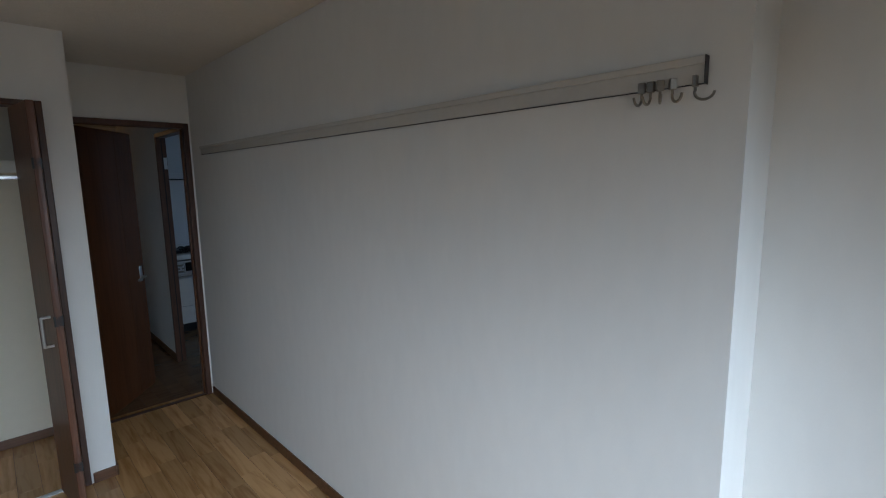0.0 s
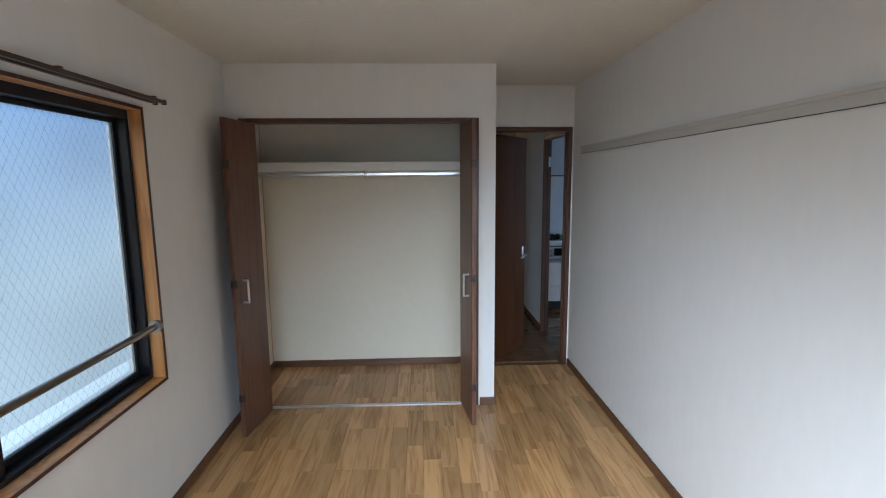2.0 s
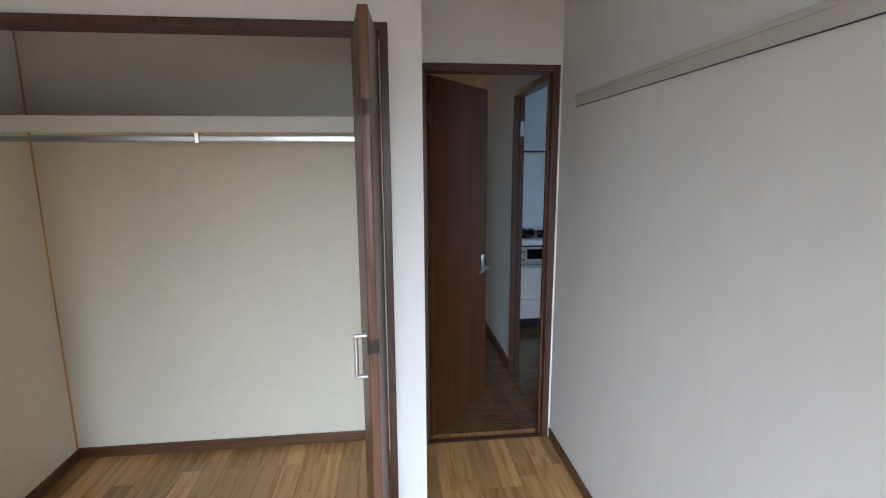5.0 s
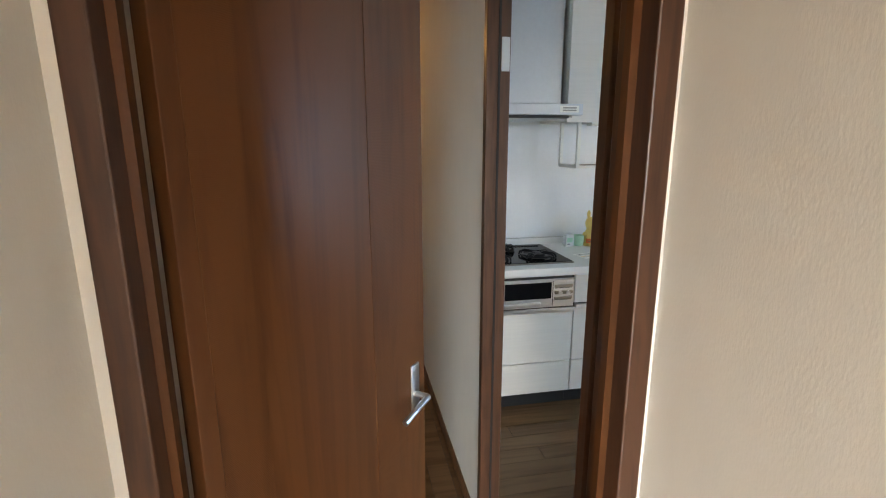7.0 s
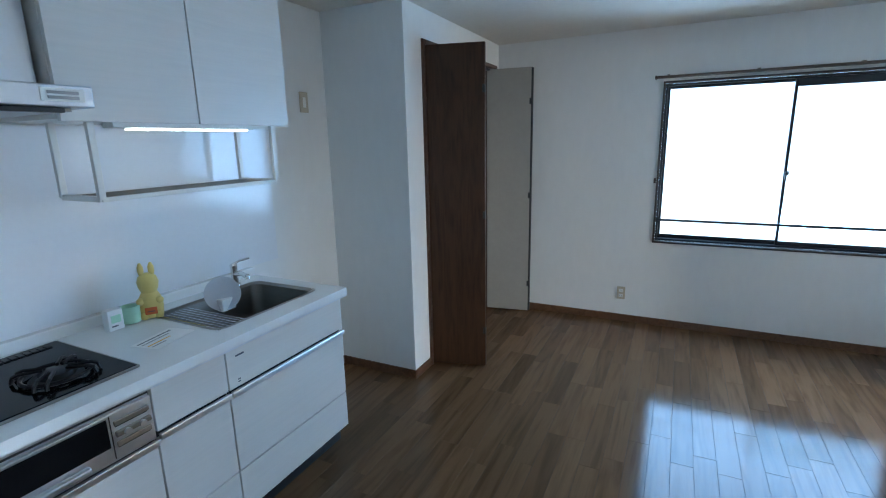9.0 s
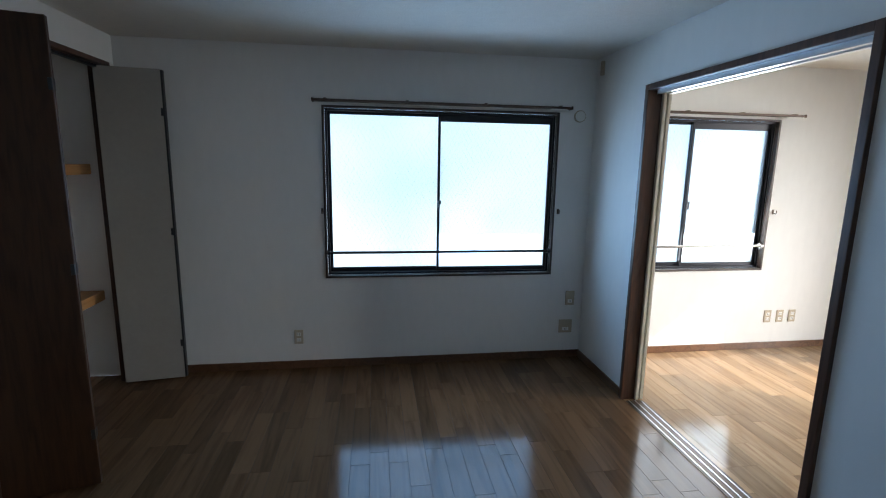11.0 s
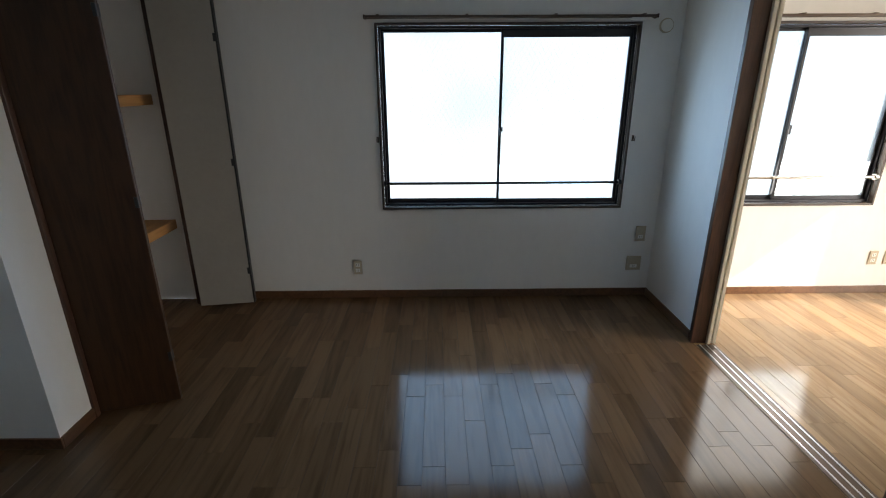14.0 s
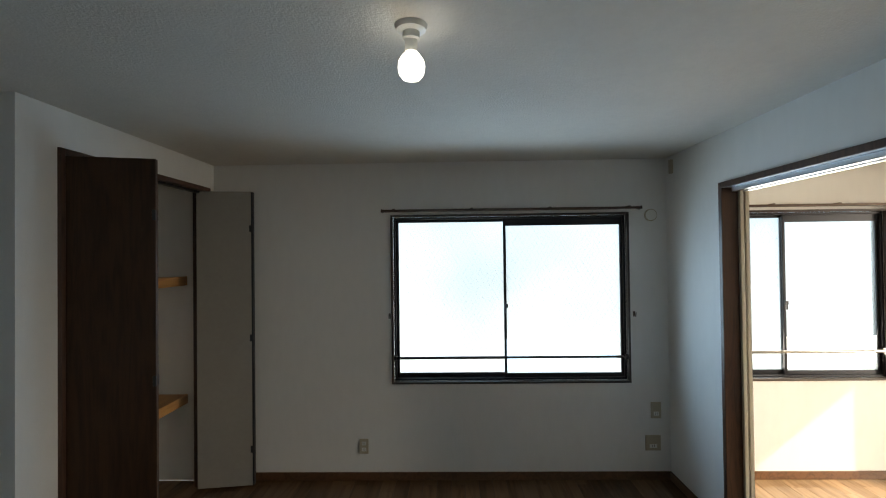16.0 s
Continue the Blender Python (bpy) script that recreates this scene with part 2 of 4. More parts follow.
REDP = mat("orange_red_patch", (0.75, 0.16, 0.04), 0.45)
GREEN = mat("mint_plastic", (0.45, 0.72, 0.52), 0.35, vary=0.04)
PLATEM = mat("pale_glaze", (0.52, 0.54, 0.58), 0.3, vary=0.03)
PAPER = mat("paper", (0.8, 0.79, 0.76), 0.7, vary=0.02)
PAPER_O = mat("orange_print", (0.75, 0.42, 0.08), 0.7)
PAPER_K = mat("dark_print", (0.12, 0.12, 0.14), 0.7)
CREAM = mat("cream_channel", (0.60, 0.55, 0.44), 0.45, vary=0.05)
SHELFW = mat("white_shelf", (0.74, 0.72, 0.66), 0.5, vary=0.03)
RAILM = mat("rail_grey_white", (0.56, 0.54, 0.50), 0.5, vary=0.04)
SHELFO = wood("shelf_edge_orange", (0.36, 0.16, 0.055), (0.5, 0.25, 0.09), 0.5, "x", 0.6, 0.05)
SHOECAB = wood("dark_shoe_cabinet", (0.028, 0.014, 0.009), (0.055, 0.028, 0.018), 0.4, "z", 0.8, 0.05)
TILE = mat("entrance_tile", (0.42, 0.36, 0.27), 0.6, vary=0.12, scale=9, bump=0.1)
MATTE = mat("dark_mat", (0.018, 0.02, 0.022), 0.9, vary=0.2, scale=40, bump=0.5, bump_scale=300)
SHOE = mat("grey_slipper", (0.20, 0.22, 0.24), 0.8, vary=0.1, scale=30)
GLASS = frosted("frosted_wired_glass")
WIRE = mat("glass_wire", (0.35, 0.38, 0.38), 0.4, 0.6)
LED = glow("led_strip", (0.86, 0.94, 1.0), E_LED)
BULB = glow("bulb_glow", (0.85, 0.93, 1.0), E_BULB)
GLOW_EAST = backdrop_glow("backdrop_glow_east", (0.36, 0.6, 1.0), (0.66, 0.82, 1.0), E_EAST)
GLOW_WEST = backdrop_glow("backdrop_glow_west", (0.25, 0.5, 1.0), (0.68, 0.83, 1.0), E_WEST)
CONCRETE = mat("concrete", (0.36, 0.35, 0.33), 0.85, vary=0.12, scale=3, bump=0.2)

# ---- building helpers ----


def box(bm, x0, x1, y0, y1, z0, z1, bevel=0.0):
    vs = [bm.verts.new((x, y, z)) for x in (x0, x1) for y in (y0, y1) for z in (z0, z1)]
    fs = [bm.faces.new([vs[i] for i in q]) for q in ((0, 1, 3, 2), (4, 6, 7, 5), (0, 4, 5, 1), (2, 3, 7, 6), (0, 2, 6, 4), (1, 5, 7, 3))]
    if bevel:
        bmesh.ops.bevel(bm, geom=list({e for q in fs for e in q.edges}), offset=bevel, segments=2, affect="EDGES", profile=0.5)
    return bm


def boxes(*rows, bevel=0.0):
    bm = bmesh.new()
    for r in rows:
        box(bm, *r, bevel=bevel)
    return bm


def rod(bm, a, b, r, seg=12):
    a, b = Vector(a), Vector(b)
    m = Matrix.Translation((a + b) / 2) @ (b - a).to_track_quat("Z", "Y").to_matrix().to_4x4()
    bmesh.ops.create_cone(bm, cap_ends=True, segments=seg, radius1=r, radius2=r, depth=(b - a).length, matrix=m)
    return bm


def tube(bm, pts, r, seg=8):
    for a, b in zip(pts[:-1], pts[1:]):
        rod(bm, a, b, r, seg)
    for q in pts[1:-1]:
        bmesh.ops.create_icosphere(bm, subdivisions=1, radius=r, matrix=Matrix.Translation(q))
    return bm


def lathe(bm, at, profile, seg=24):
    """A turned body: rows of (radius, height) about the upright axis at a place."""
    rings = [[bm.verts.new((at[0] + r * math.cos(6.2832 * i / seg), at[1] + r * math.sin(6.2832 * i / seg), at[2] + z)) for i in range(seg)] for r, z in profile]
    for a, b in zip(rings[:-1], rings[1:]):
        for i in range(seg):
            bm.faces.new((a[i], a[(i + 1) % seg], b[(i + 1) % seg], b[i]))
    bm.faces.new(rings[0][::-1]), bm.faces.new(rings[-1])
    return bm


def mesh(name, bm, material, smooth=False):
    bmesh.ops.recalc_face_normals(bm, faces=bm.faces)
    me = bpy.data.meshes.new(name)
    bm.to_mesh(me)
    bm.free()
    me.materials.append(material)
    if smooth:
        me.shade_smooth()
        me.set_sharp_from_angle(angle=radians(40))
    return me


def part(name, bm, material, parent=None, label="", smooth=False):
    ob = new(name, mesh(name, bm, material, smooth))
    ob.parent = parent
    return tagged(ob, label)


def thing(name, label, category, group="", kind="", at=(0, 0, 0)):
    ob = new(name)
    ob.location = at
    ob.empty_display_size = 0.05
    return tagged(ob, label, category, group, kind)


def struct(name, bm, material, label, category):
    return tagged(part(name, bm, material), label, category, kind="structure")


H_A, H_L = 2.37, 2.35
BED = 0.12  # the bedroom block lies this much further north than its own drawing

# ---- room shell ----
struct("wall_west", boxes((-1.68, -1.53, -1.62, -0.37, 0, H_A), (-1.68, -1.53, 1.333, 2.31, 0, H_A), (-1.68, -1.53, -0.37, 1.333, 0, 0.665), (-1.68, -1.53, -0.37, 1.333, 1.953, H_A)), WALL, "white wallpapered bedroom wall around the window", "wall")
struct("wall_south", boxes((-1.68, -1.1, -1.65, -1.5, 0, H_A), (0.8, 2.90, -1.65, -1.5, 0, H_A), (3.94, 5.27, -1.65, -1.5, 0, H_A), (-1.1, 0.8, -1.65, -1.5, 2.0, H_A), (2.90, 3.94, -1.65, -1.5, 2.17, H_A)), WALL, "plain white wall with balcony door openings", "wall")
struct("wall_bedroom_east", boxes((1.0, 1.3, -0.36, 1.46, 0, H_A), (1.2, 1.3, -1.5, -0.36, 0, H_A), (1.0, 1.05, 1.46, 3.33, 0, H_A)), WALL, "long white wallpapered bedroom wall with a step", "wall")
struct("wall_closet_front", boxes((-1.53, -1.44, 2.31, 2.40, 0, H_A), (0.11, 0.24, 2.31, 2.40, 0, H_A), (-1.44, 0.11, 2.31, 2.40, 2.015, H_A), (0.16, 0.24, 2.40, 3.035, 0, H_A)), WALL, "white wall around the closet opening and its side", "wall")
struct("wall_closet_inside", boxes((-1.68, -1.58, 2.31, 3.2, 0, H_A), (-1.58, 0.16, 3.12, 3.2, 0, H_A), (0.148, 0.16, 2.40, 3.12, 0, H_A), (-1.58, -1.53, 2.40, 2.41, 0, H_A)), WALL_CREAM, "cream boarded inner walls of the closet", "wall")
struct("wall_bedroom_door", boxes((0.16, 0.27, 3.035, 3.105, 0, H_A), (0.985, 1.0, 3.035, 3.105, 0, H_A), (0.27, 0.985, 3.035, 3.105, 2.035, H_A)), WALL, "short white wall above and beside the bedroom door", "wall")
struct("wall_hall_east", boxes((1.0, 1.05, 4.07, 5.66, 0, H_A), (1.0, 1.05, 3.33, 4.07, 2.035, H_A)), WALL, "white hall wall running to the entrance", "wall")
struct("wall_hall_west", boxes((0.08, 0.16, 3.12, 7.2, -0.15, H_A)), WALL, "plain white hall wall", "wall")
struct("wall_entrance", boxes((0.08, 1.5, 7.2, 7.3, -0.15, H_A), (1.4, 1.5, 5.66, 7.2, -0.15, H_A)), WALL, "warmly lit white wall behind the shoe cabinet", "wall")
struct("wall_north", boxes((1.05, 5.27, 5.54, 5.66, 0, H_A)), WALL, "white kitchen wall", "wall")
struct("wall_storage_front", boxes((3.49, 3.60, 4.945, 5.54, 0, H_A), (3.60, 3.735, 4.945, 5.04, 0, H_A), (5.03, 5.12, 4.945, 5.04, 0, H_A), (3.735, 5.03, 4.945, 5.04, 2.155, H_A)), WALL, "white wall around the living room storage closet", "wall")
struct("wall_living_south", boxes((1.05, 3.01, 1.46, 1.58, 0, H_A), (4.38, 5.12, 1.46, 1.58, 0, H_A), (3.01, 4.38, 1.46, 1.58, 2.05, H_A)), WALL, "white wall with the wide sliding door opening", "wall")
struct("wall_east", boxes((5.12, 5.27, -1.5, -0.02, 0, H_A), (5.12, 5.27, 1.42, 1.86, 0, H_A), (5.12, 5.27, 3.617, 5.66, 0, H_A), (5.12, 5.27, -0.02, 1.42, 0, 0.712), (5.12, 5.27, 1.86, 3.617, 0, 0.708), (5.12, 5.27, -0.02, 1.42, 1.958, H_A), (5.12, 5.27, 1.86, 3.617, 1.958, H_A)), WALL, "white outer wall with two frosted windows", "wall")
struct("ceiling_bedroom", boxes((-1.68, 1.06, -1.77, 3.06, H_A, H_A + 0.1)), CEIL, "off-white textured bedroom ceiling", "ceiling")
struct("ceiling_living", boxes((1.05, 5.12, 1.58, 5.54, H_L, H_A)), CEIL, "off-white textured living room ceiling", "ceiling")
struct("ceiling_side_room", boxes((1.06, 5.27, -1.65, 5.66, H_A + 0.001, H_A + 0.1)), CEIL, "off-white textured ceiling of the sunny room", "ceiling")
struct("ceiling_hall", boxes((0.08, 1.06, 3.06, 7.3, H_A + 0.001, H_A + 0.1), (1.06, 1.5, 5.66, 7.3, H_A + 0.001, H_A + 0.1)), CEIL, "off-white hall ceiling", "ceiling")
struct("ground", boxes((-400, 400, -400, 400, -3.2, -3.0)), CONCRETE, "grey paved ground far below the windows", "ground")
# The roof slab is an unseen addition that limits sun into the bedroom.
struct("balcony", boxes((-1.9, 5.6, -2.9, -1.65, -0.25, -0.06), (-1.9, 1.6, -3.3, -1.65, 2.25, 2.4)), CONCRETE, "unseen concrete balcony slab with a roof slab added to block sun", "balcony")


def distance(name, bm, material):
    ob = part(name, bm, material)
    return tagged(ob, "glowing backdrop panel standing in for daylight outside the windows", "backdrop", kind="structure")


# Added emissive panels that stand in for the bright outdoors.
distance("backdrop_east", boxes((9, 9.1, -12, 14, -3, 9)), GLOW_EAST)
distance("backdrop_west", boxes((-6.1, -6, -4, 12, -3, 6)), GLOW_WEST)


def baseboard(rows, north=0.0):
    ob = struct("baseboard", boxes(*rows, bevel=0.003), BASE, "narrow brown wooden baseboard", "baseboard")
    ob.location.y = north


B, T = 0.06, 0.011
baseboard([(1.0 - T, 1.0, -0.48, 3.015, 0, B)], BED)
baseboard([(-1.53, -1.53 + T, -1.62, 2.31 - T, 0, B)], BED)
baseboard([(0.135, 0.24, 2.31 - T, 2.31, 0, B)], BED)
baseboard([(0.24, 0.24 + T, 2.31 - T, 3.015, 0, B)], BED)
baseboard([(-1.58, 0.148, 3.12 - T, 3.12, 0, B)], BED)
baseboard([(-1.58, -1.58 + T, 2.41, 3.12 - T, 0, B)], BED)
baseboard([(1.0 - T, 1.0, 4.09, 5.64, 0, B)])
baseboard([(1.0 - T, 1.0, 3.24, 3.305, 0, B)])
baseboard([(3.49 - T, 3.49, 4.945 - T, 5.54, 0, B)])
baseboard([(3.49, 3.70, 4.945 - T, 4.945, 0, B)])
baseboard([(2.78, 3.49 - T, 5.54 - T, 5.54, 0, B)])
baseboard([(5.12 - T, 5.12, 1.58 + T, 4.945, 0, B)])
baseboard([(4.42, 5.12, 1.58, 1.58 + T, 0, B)])
baseboard([(1.09, 2.97, 1.58, 1.58 + T, 0, B)])
baseboard([(5.12 - T, 5.12, -1.5, 1.46, 0, B)])
baseboard([(3.70, 5.12, 5.54 - T, 5.54, 0, B)])

# ---- door frames ----


def frame_rows(axis, a0, a1, top, p0, p1, w, foot=0.0):
    """Two jambs and a head, w wide, across the wall from p0 to p1."""
    rows = [(a0, a0 + w, foot, top), (a1 - w, a1, foot, top), (a0 + w, a1 - w, top - w, top)]
    return [(r[0], r[1], p0, p1, r[2], r[3]) if axis == "x" else (p0, p1, r[0], r[1], r[2], r[3]) for r in rows]


def door_frame(name, label, axis, a0, a1, top, p0, p1, w, material=DARK):
    ob = thing(name, label, "door frame", kind="structure")
    for nm, r in zip(("jamb", "jamb", "head"), frame_rows(axis, a0, a1, top, p0, p1, w)):
        part(nm, boxes(r, bevel=0.003), material, ob)
    return ob


fa = door_frame("door_frame_1", "dark brown wooden bedroom door frame", "x", 0.262, 0.986, 2.04, 3.02, 3.116, 0.036)
part("stop", boxes((0.938, 0.95, 3.06, 3.078, 0, 2.0), (0.298, 0.31, 3.06, 3.078, 0, 2.0)), LEAF, fa)
part("threshold", boxes((0.298, 0.95, 3.03, 3.065, 0.0005, 0.006)), DARK, fa)
fk = door_frame("door_frame_2", "dark brown frame of the kitchen doorway", "y", 3.31, 4.087, 2.04, 0.985, 1.062, 0.034)
part("stop", boxes((1.022, 1.029, 4.049, 4.0535, 0, 2.0), (1.022, 1.029, 3.3435, 3.348, 0, 2.0)), MATTE, fk)
part("hinge", boxes((1.032, 1.058, 4.0495, 4.0535, 1.74, 1.84), bevel=0.001), ALU, fk, "silver hinge plate")
door_frame("door_frame_3", "thin dark brown frame of the bedroom closet", "x", -1.45, 0.125, 2.025, 2.30, 2.41, 0.028)
door_frame("door_frame_4", "thin dark brown frame of the storage closet", "x", 3.70, 5.045, 2.17, 4.93, 5.05, 0.03)
fs = door_frame("door_frame_5", "brown frame of the wide sliding door opening", "x", 2.985, 4.40, 2.06, 1.44, 1.60, 0.035)
for i in range(2):
    y = 1.452 + i * 0.034
    part("channel", boxes((4.348 - 0.006 * (i % 2), 4.364, y, y + 0.022, 0.005, 2.02), bevel=0.003), CREAM, fs, "cream guide strip")
part("top_track", boxes((3.02, 4.33, 1.475, 1.50, 2.0, 2.024), (3.02, 4.33, 1.535, 1.56, 2.0, 2.024)), ALU, fs, "pale metal track")
ft = thing("floor_track", "silver double rail set in the floor", "track", kind="structure")
for y in (1.465, 1.505, 1.545):
    part("rail", boxes((3.02, 4.34, y + 0.006, y + 0.013, 0.0005, 0.006), bevel=0.001), ALU, ft)
part("bed", boxes((3.02, 4.34, 1.455, 1.575, -0.002, 0.003)), BRONZE, ft)
cr = thing("closet_track", "thin silver floor rail of the bedroom closet", "track", kind="structure")
part("rail", boxes((-1.42, 0.095, 2.335, 2.347, 0.0005, 0.005), (-1.42, 0.095, 2.355, 2.367, 0.0005, 0.005)), ALU, cr)

# ---- bedroom door leaf ----


def bedroom_door():
    w, t, h = 0.62, 0.034, 1.99
    ob = thing("door_1", "reddish brown wooden bedroom door standing open into the hall", "door", kind="structure", at=(0.318, 3.098, 0.006))
    ob.rotation_euler = (0, 0, math.atan2(0.48, 0.395))
    part("leaf", boxes((0, w, -t / 2, t / 2, 0, h), bevel=0.002), LEAF, ob)
    for s in (-1, 1):
        y = s * (t / 2 + 0.0008)
        part("carved_panel", boxes((0.41, 0.60, y - 0.0012, y + 0.0012, 0.02, h - 0.02)), LEAF_RIB, ob, "carved field of fine horizontal ridges")
        part("carved_panel", boxes((0.03, 0.12, y - 0.0012, y + 0.0012, 0.02, h - 0.02)), LEAF_RIB, ob, "carved field of fine horizontal ridges")
        bm = bmesh.new()
        yy = s * (t / 2 + 0.002)
        box(bm, 0.548, 0.584, min(yy, yy + s * 0.006), max(yy, yy + s * 0.006), 0.86, 0.98, 0.003)
        hd = part("handle", bm, ALU, ob, "satin metal lever handle", True)
        bm = tube(bmesh.new(), [Vector((0.566, s * 0.02, 0.90)), Vector((0.566, s * 0.06, 0.90)), Vector((0.50, s * 0.062, 0.895)), Vector((0.46, s * 0.06, 0.885))], 0.008, 10)
        part("lever", bm, ALU, hd, smooth=True)
    for z in (0.2, 1.75):
        part("hinge", rod(bmesh.new(), (-0.006, -0.012, z), (-0.006, -0.012, z + 0.1), 0.006), BRONZE, ob)
    return ob


bedroom_door()

# ---- bifold doors ----


def bifold(name, label, pivot, fold, knee, height, face, back, z0=0.012, handle=None):
    """Two hinged panels folded into a narrow V: from the pivot to the knee and back to the fold point."""
    ob = thing(name, label, "folding door", at=(*pivot, z0))
    t = 0.028
    p, q, r = Vector((0, 0)), Vector(knee) - Vector(pivot), Vector(fold) - Vector(pivot)
    for i, (a, b) in enumerate(((p, q), (q, r))):
        d = b - a
        e = part("panel", boxes((0.004, d.length - 0.004, -t / 2, t / 2, 0, height), bevel=0.004), face if i == 0 else back, ob)
        e.location, e.rotation_euler = (a.x, a.y, 0), (0, 0, math.atan2(d.y, d.x))
        if i == 0 and face is GREYDOOR:
            part("edge_strip", boxes((d.length - 0.006, d.length + 0.006, -t / 2 - 0.002, t / 2 + 0.002, 0.004, height - 0.004), bevel=0.002), BLACKP, e, "black edge strip")
        for z in (0.26, height * 0.5, height - 0.27):
            hx = d.length - 0.012 if i == 0 else 0.012
            part("hinge", boxes((hx - 0.008, hx + 0.008, -t / 2 - 0.003, t / 2 + 0.003, z - 0.025, z + 0.025), bevel=0.002), BLACKP, e, "small black hinge")
        if i == 1 and handle:
            s = handle
            x = d.length * 0.22
            bm = tube(bmesh.new(), [Vector((x, s * t / 2, 0.86)), Vector((x, s * (t / 2 + 0.035), 0.86)), Vector((x, s * (t / 2 + 0.035), 1.0)), Vector((x, s * t / 2, 1.0))], 0.007, 10)
            part("handle", bm, ALU, e, "satin metal pull handle", True)
    part("pivot_pin", rod(bmesh.new(), (0, 0, height), (0, 0, height + 0.012), 0.006), CHROME, ob)
    return ob


bifold("bifold_door", "brown wood-grain folding closet door pushed open", (-1.405, 2.335), (-1.352, 2.30), (-1.405, 1.925), 1.975, BIFOLD, BIFOLD, handle=-1)
bifold("bifold_door", "brown wood-grain folding closet door pushed open", (0.078, 2.335), (0.012, 2.345), (0.058, 1.99), 1.975, BIFOLD, BIFOLD, handle=1)
bifold("storage_bifold_door", "dark brown folding storage door standing open", (3.74, 4.955), (3.80, 4.955), (3.845, 4.575), 2.125, BIFOLD_D, BIFOLD_D)
bifold("storage_bifold_door", "folding storage door showing its grey back", (5.02, 5.02), (4.972, 5.00), (5.03, 4.615), 2.125, GREYDOOR, GREYDOOR)

# ---- bedroom closet fittings ----
sh = thing("closet_shelf", "white closet shelf with a deep front edge", "shelf")
part("board", boxes((-1.58, 0.148, 2.75, 3.12, 1.735, 1.755)), SHELFW, sh)
part("front_edge", boxes((-1.58, 0.148, 2.73, 2.75, 1.69, 1.757), bevel=0.002), SHELFW, sh)
part("label", boxes((0.02, 0.09, 2.7285, 2.7298, 1.71, 1.735)), PAPER, sh, "small printed sticker")
rd = thing("hanging_rod", "silver oval clothes rod under the closet shelf", "rod")
part("rod", boxes((-1.58, 0.148, 2.76, 2.775, 1.652, 1.680), bevel=0.006), ALU, rd)
part("bracket", boxes((-0.70, -0.68, 2.753, 2.783, 1.646, 1.735), bevel=0.003), CHROME, rd, "chrome rod hanger")
for x in (-1.578, 0.135):
    part("socket", boxes((x, x + 0.012, 2.75, 2.785, 1.644, 1.689), bevel=0.002), CHROME, rd)
tr_ = thing("corner_trim", "thin orange wood strip in the closet corner", "trim", kind="structure")
part("strip", boxes((-1.58, -1.576, 3.100, 3.107, B, H_A - 0.001)), ORANGE, tr_)

# ---- picture rail and hooks ----
pr = thing("picture_rail", "long grey-white hanging rail high on the bedroom wall", "rail")
part("board", boxes((0.985, 0.9995, -0.40, 2.80, 1.812, 1.868), bevel=0.003), RAILM, pr)
part("groove", boxes((0.9835, 0.986, -0.40, 2.80, 1.8095, 1.8118)), BLACKP, pr, "dark groove under the rail")
part("lip", boxes((0.978, 0.986, -0.40, 2.80, 1.851, 1.868), bevel=0.002), RAILM, pr)
part("end_cap", boxes((0.978, 0.9995, -0.402, -0.4005, 1.81, 1.868)), BLACKP, pr, "dark end cap")


def hook(y):
    ob = thing("hook", "grey metal coat hook hanging from the wall rail", "hook", "hooks on the rail", at=(0.982, y, 1.818))
    pts = [Vector((0, 0, 0)), Vector((-0.004, 0, -0.02))] + [Vector((-0.022 + 0.02 * math.cos(a), 0, -0.022 + 0.018 * math.sin(a))) for a in np.linspace(0, -3.0, 8)]
    part("wire", tube(bmesh.new(), pts, 0.003, 8), STEEL, ob, smooth=True)
    part("clip", boxes((-0.008, 0.002, -0.008, 0.008, -0.012, 0.012), bevel=0.002), STEEL, ob)
    return ob


h0 = hook(-0.27)
for i, y in enumerate((-0.29, -0.31, -0.335, -0.38)):
    copy_thing(h0, pose(0.982, y, 1.818, 0, 0, 90 if i == 3 else 25 * i))

# ---- windows ----


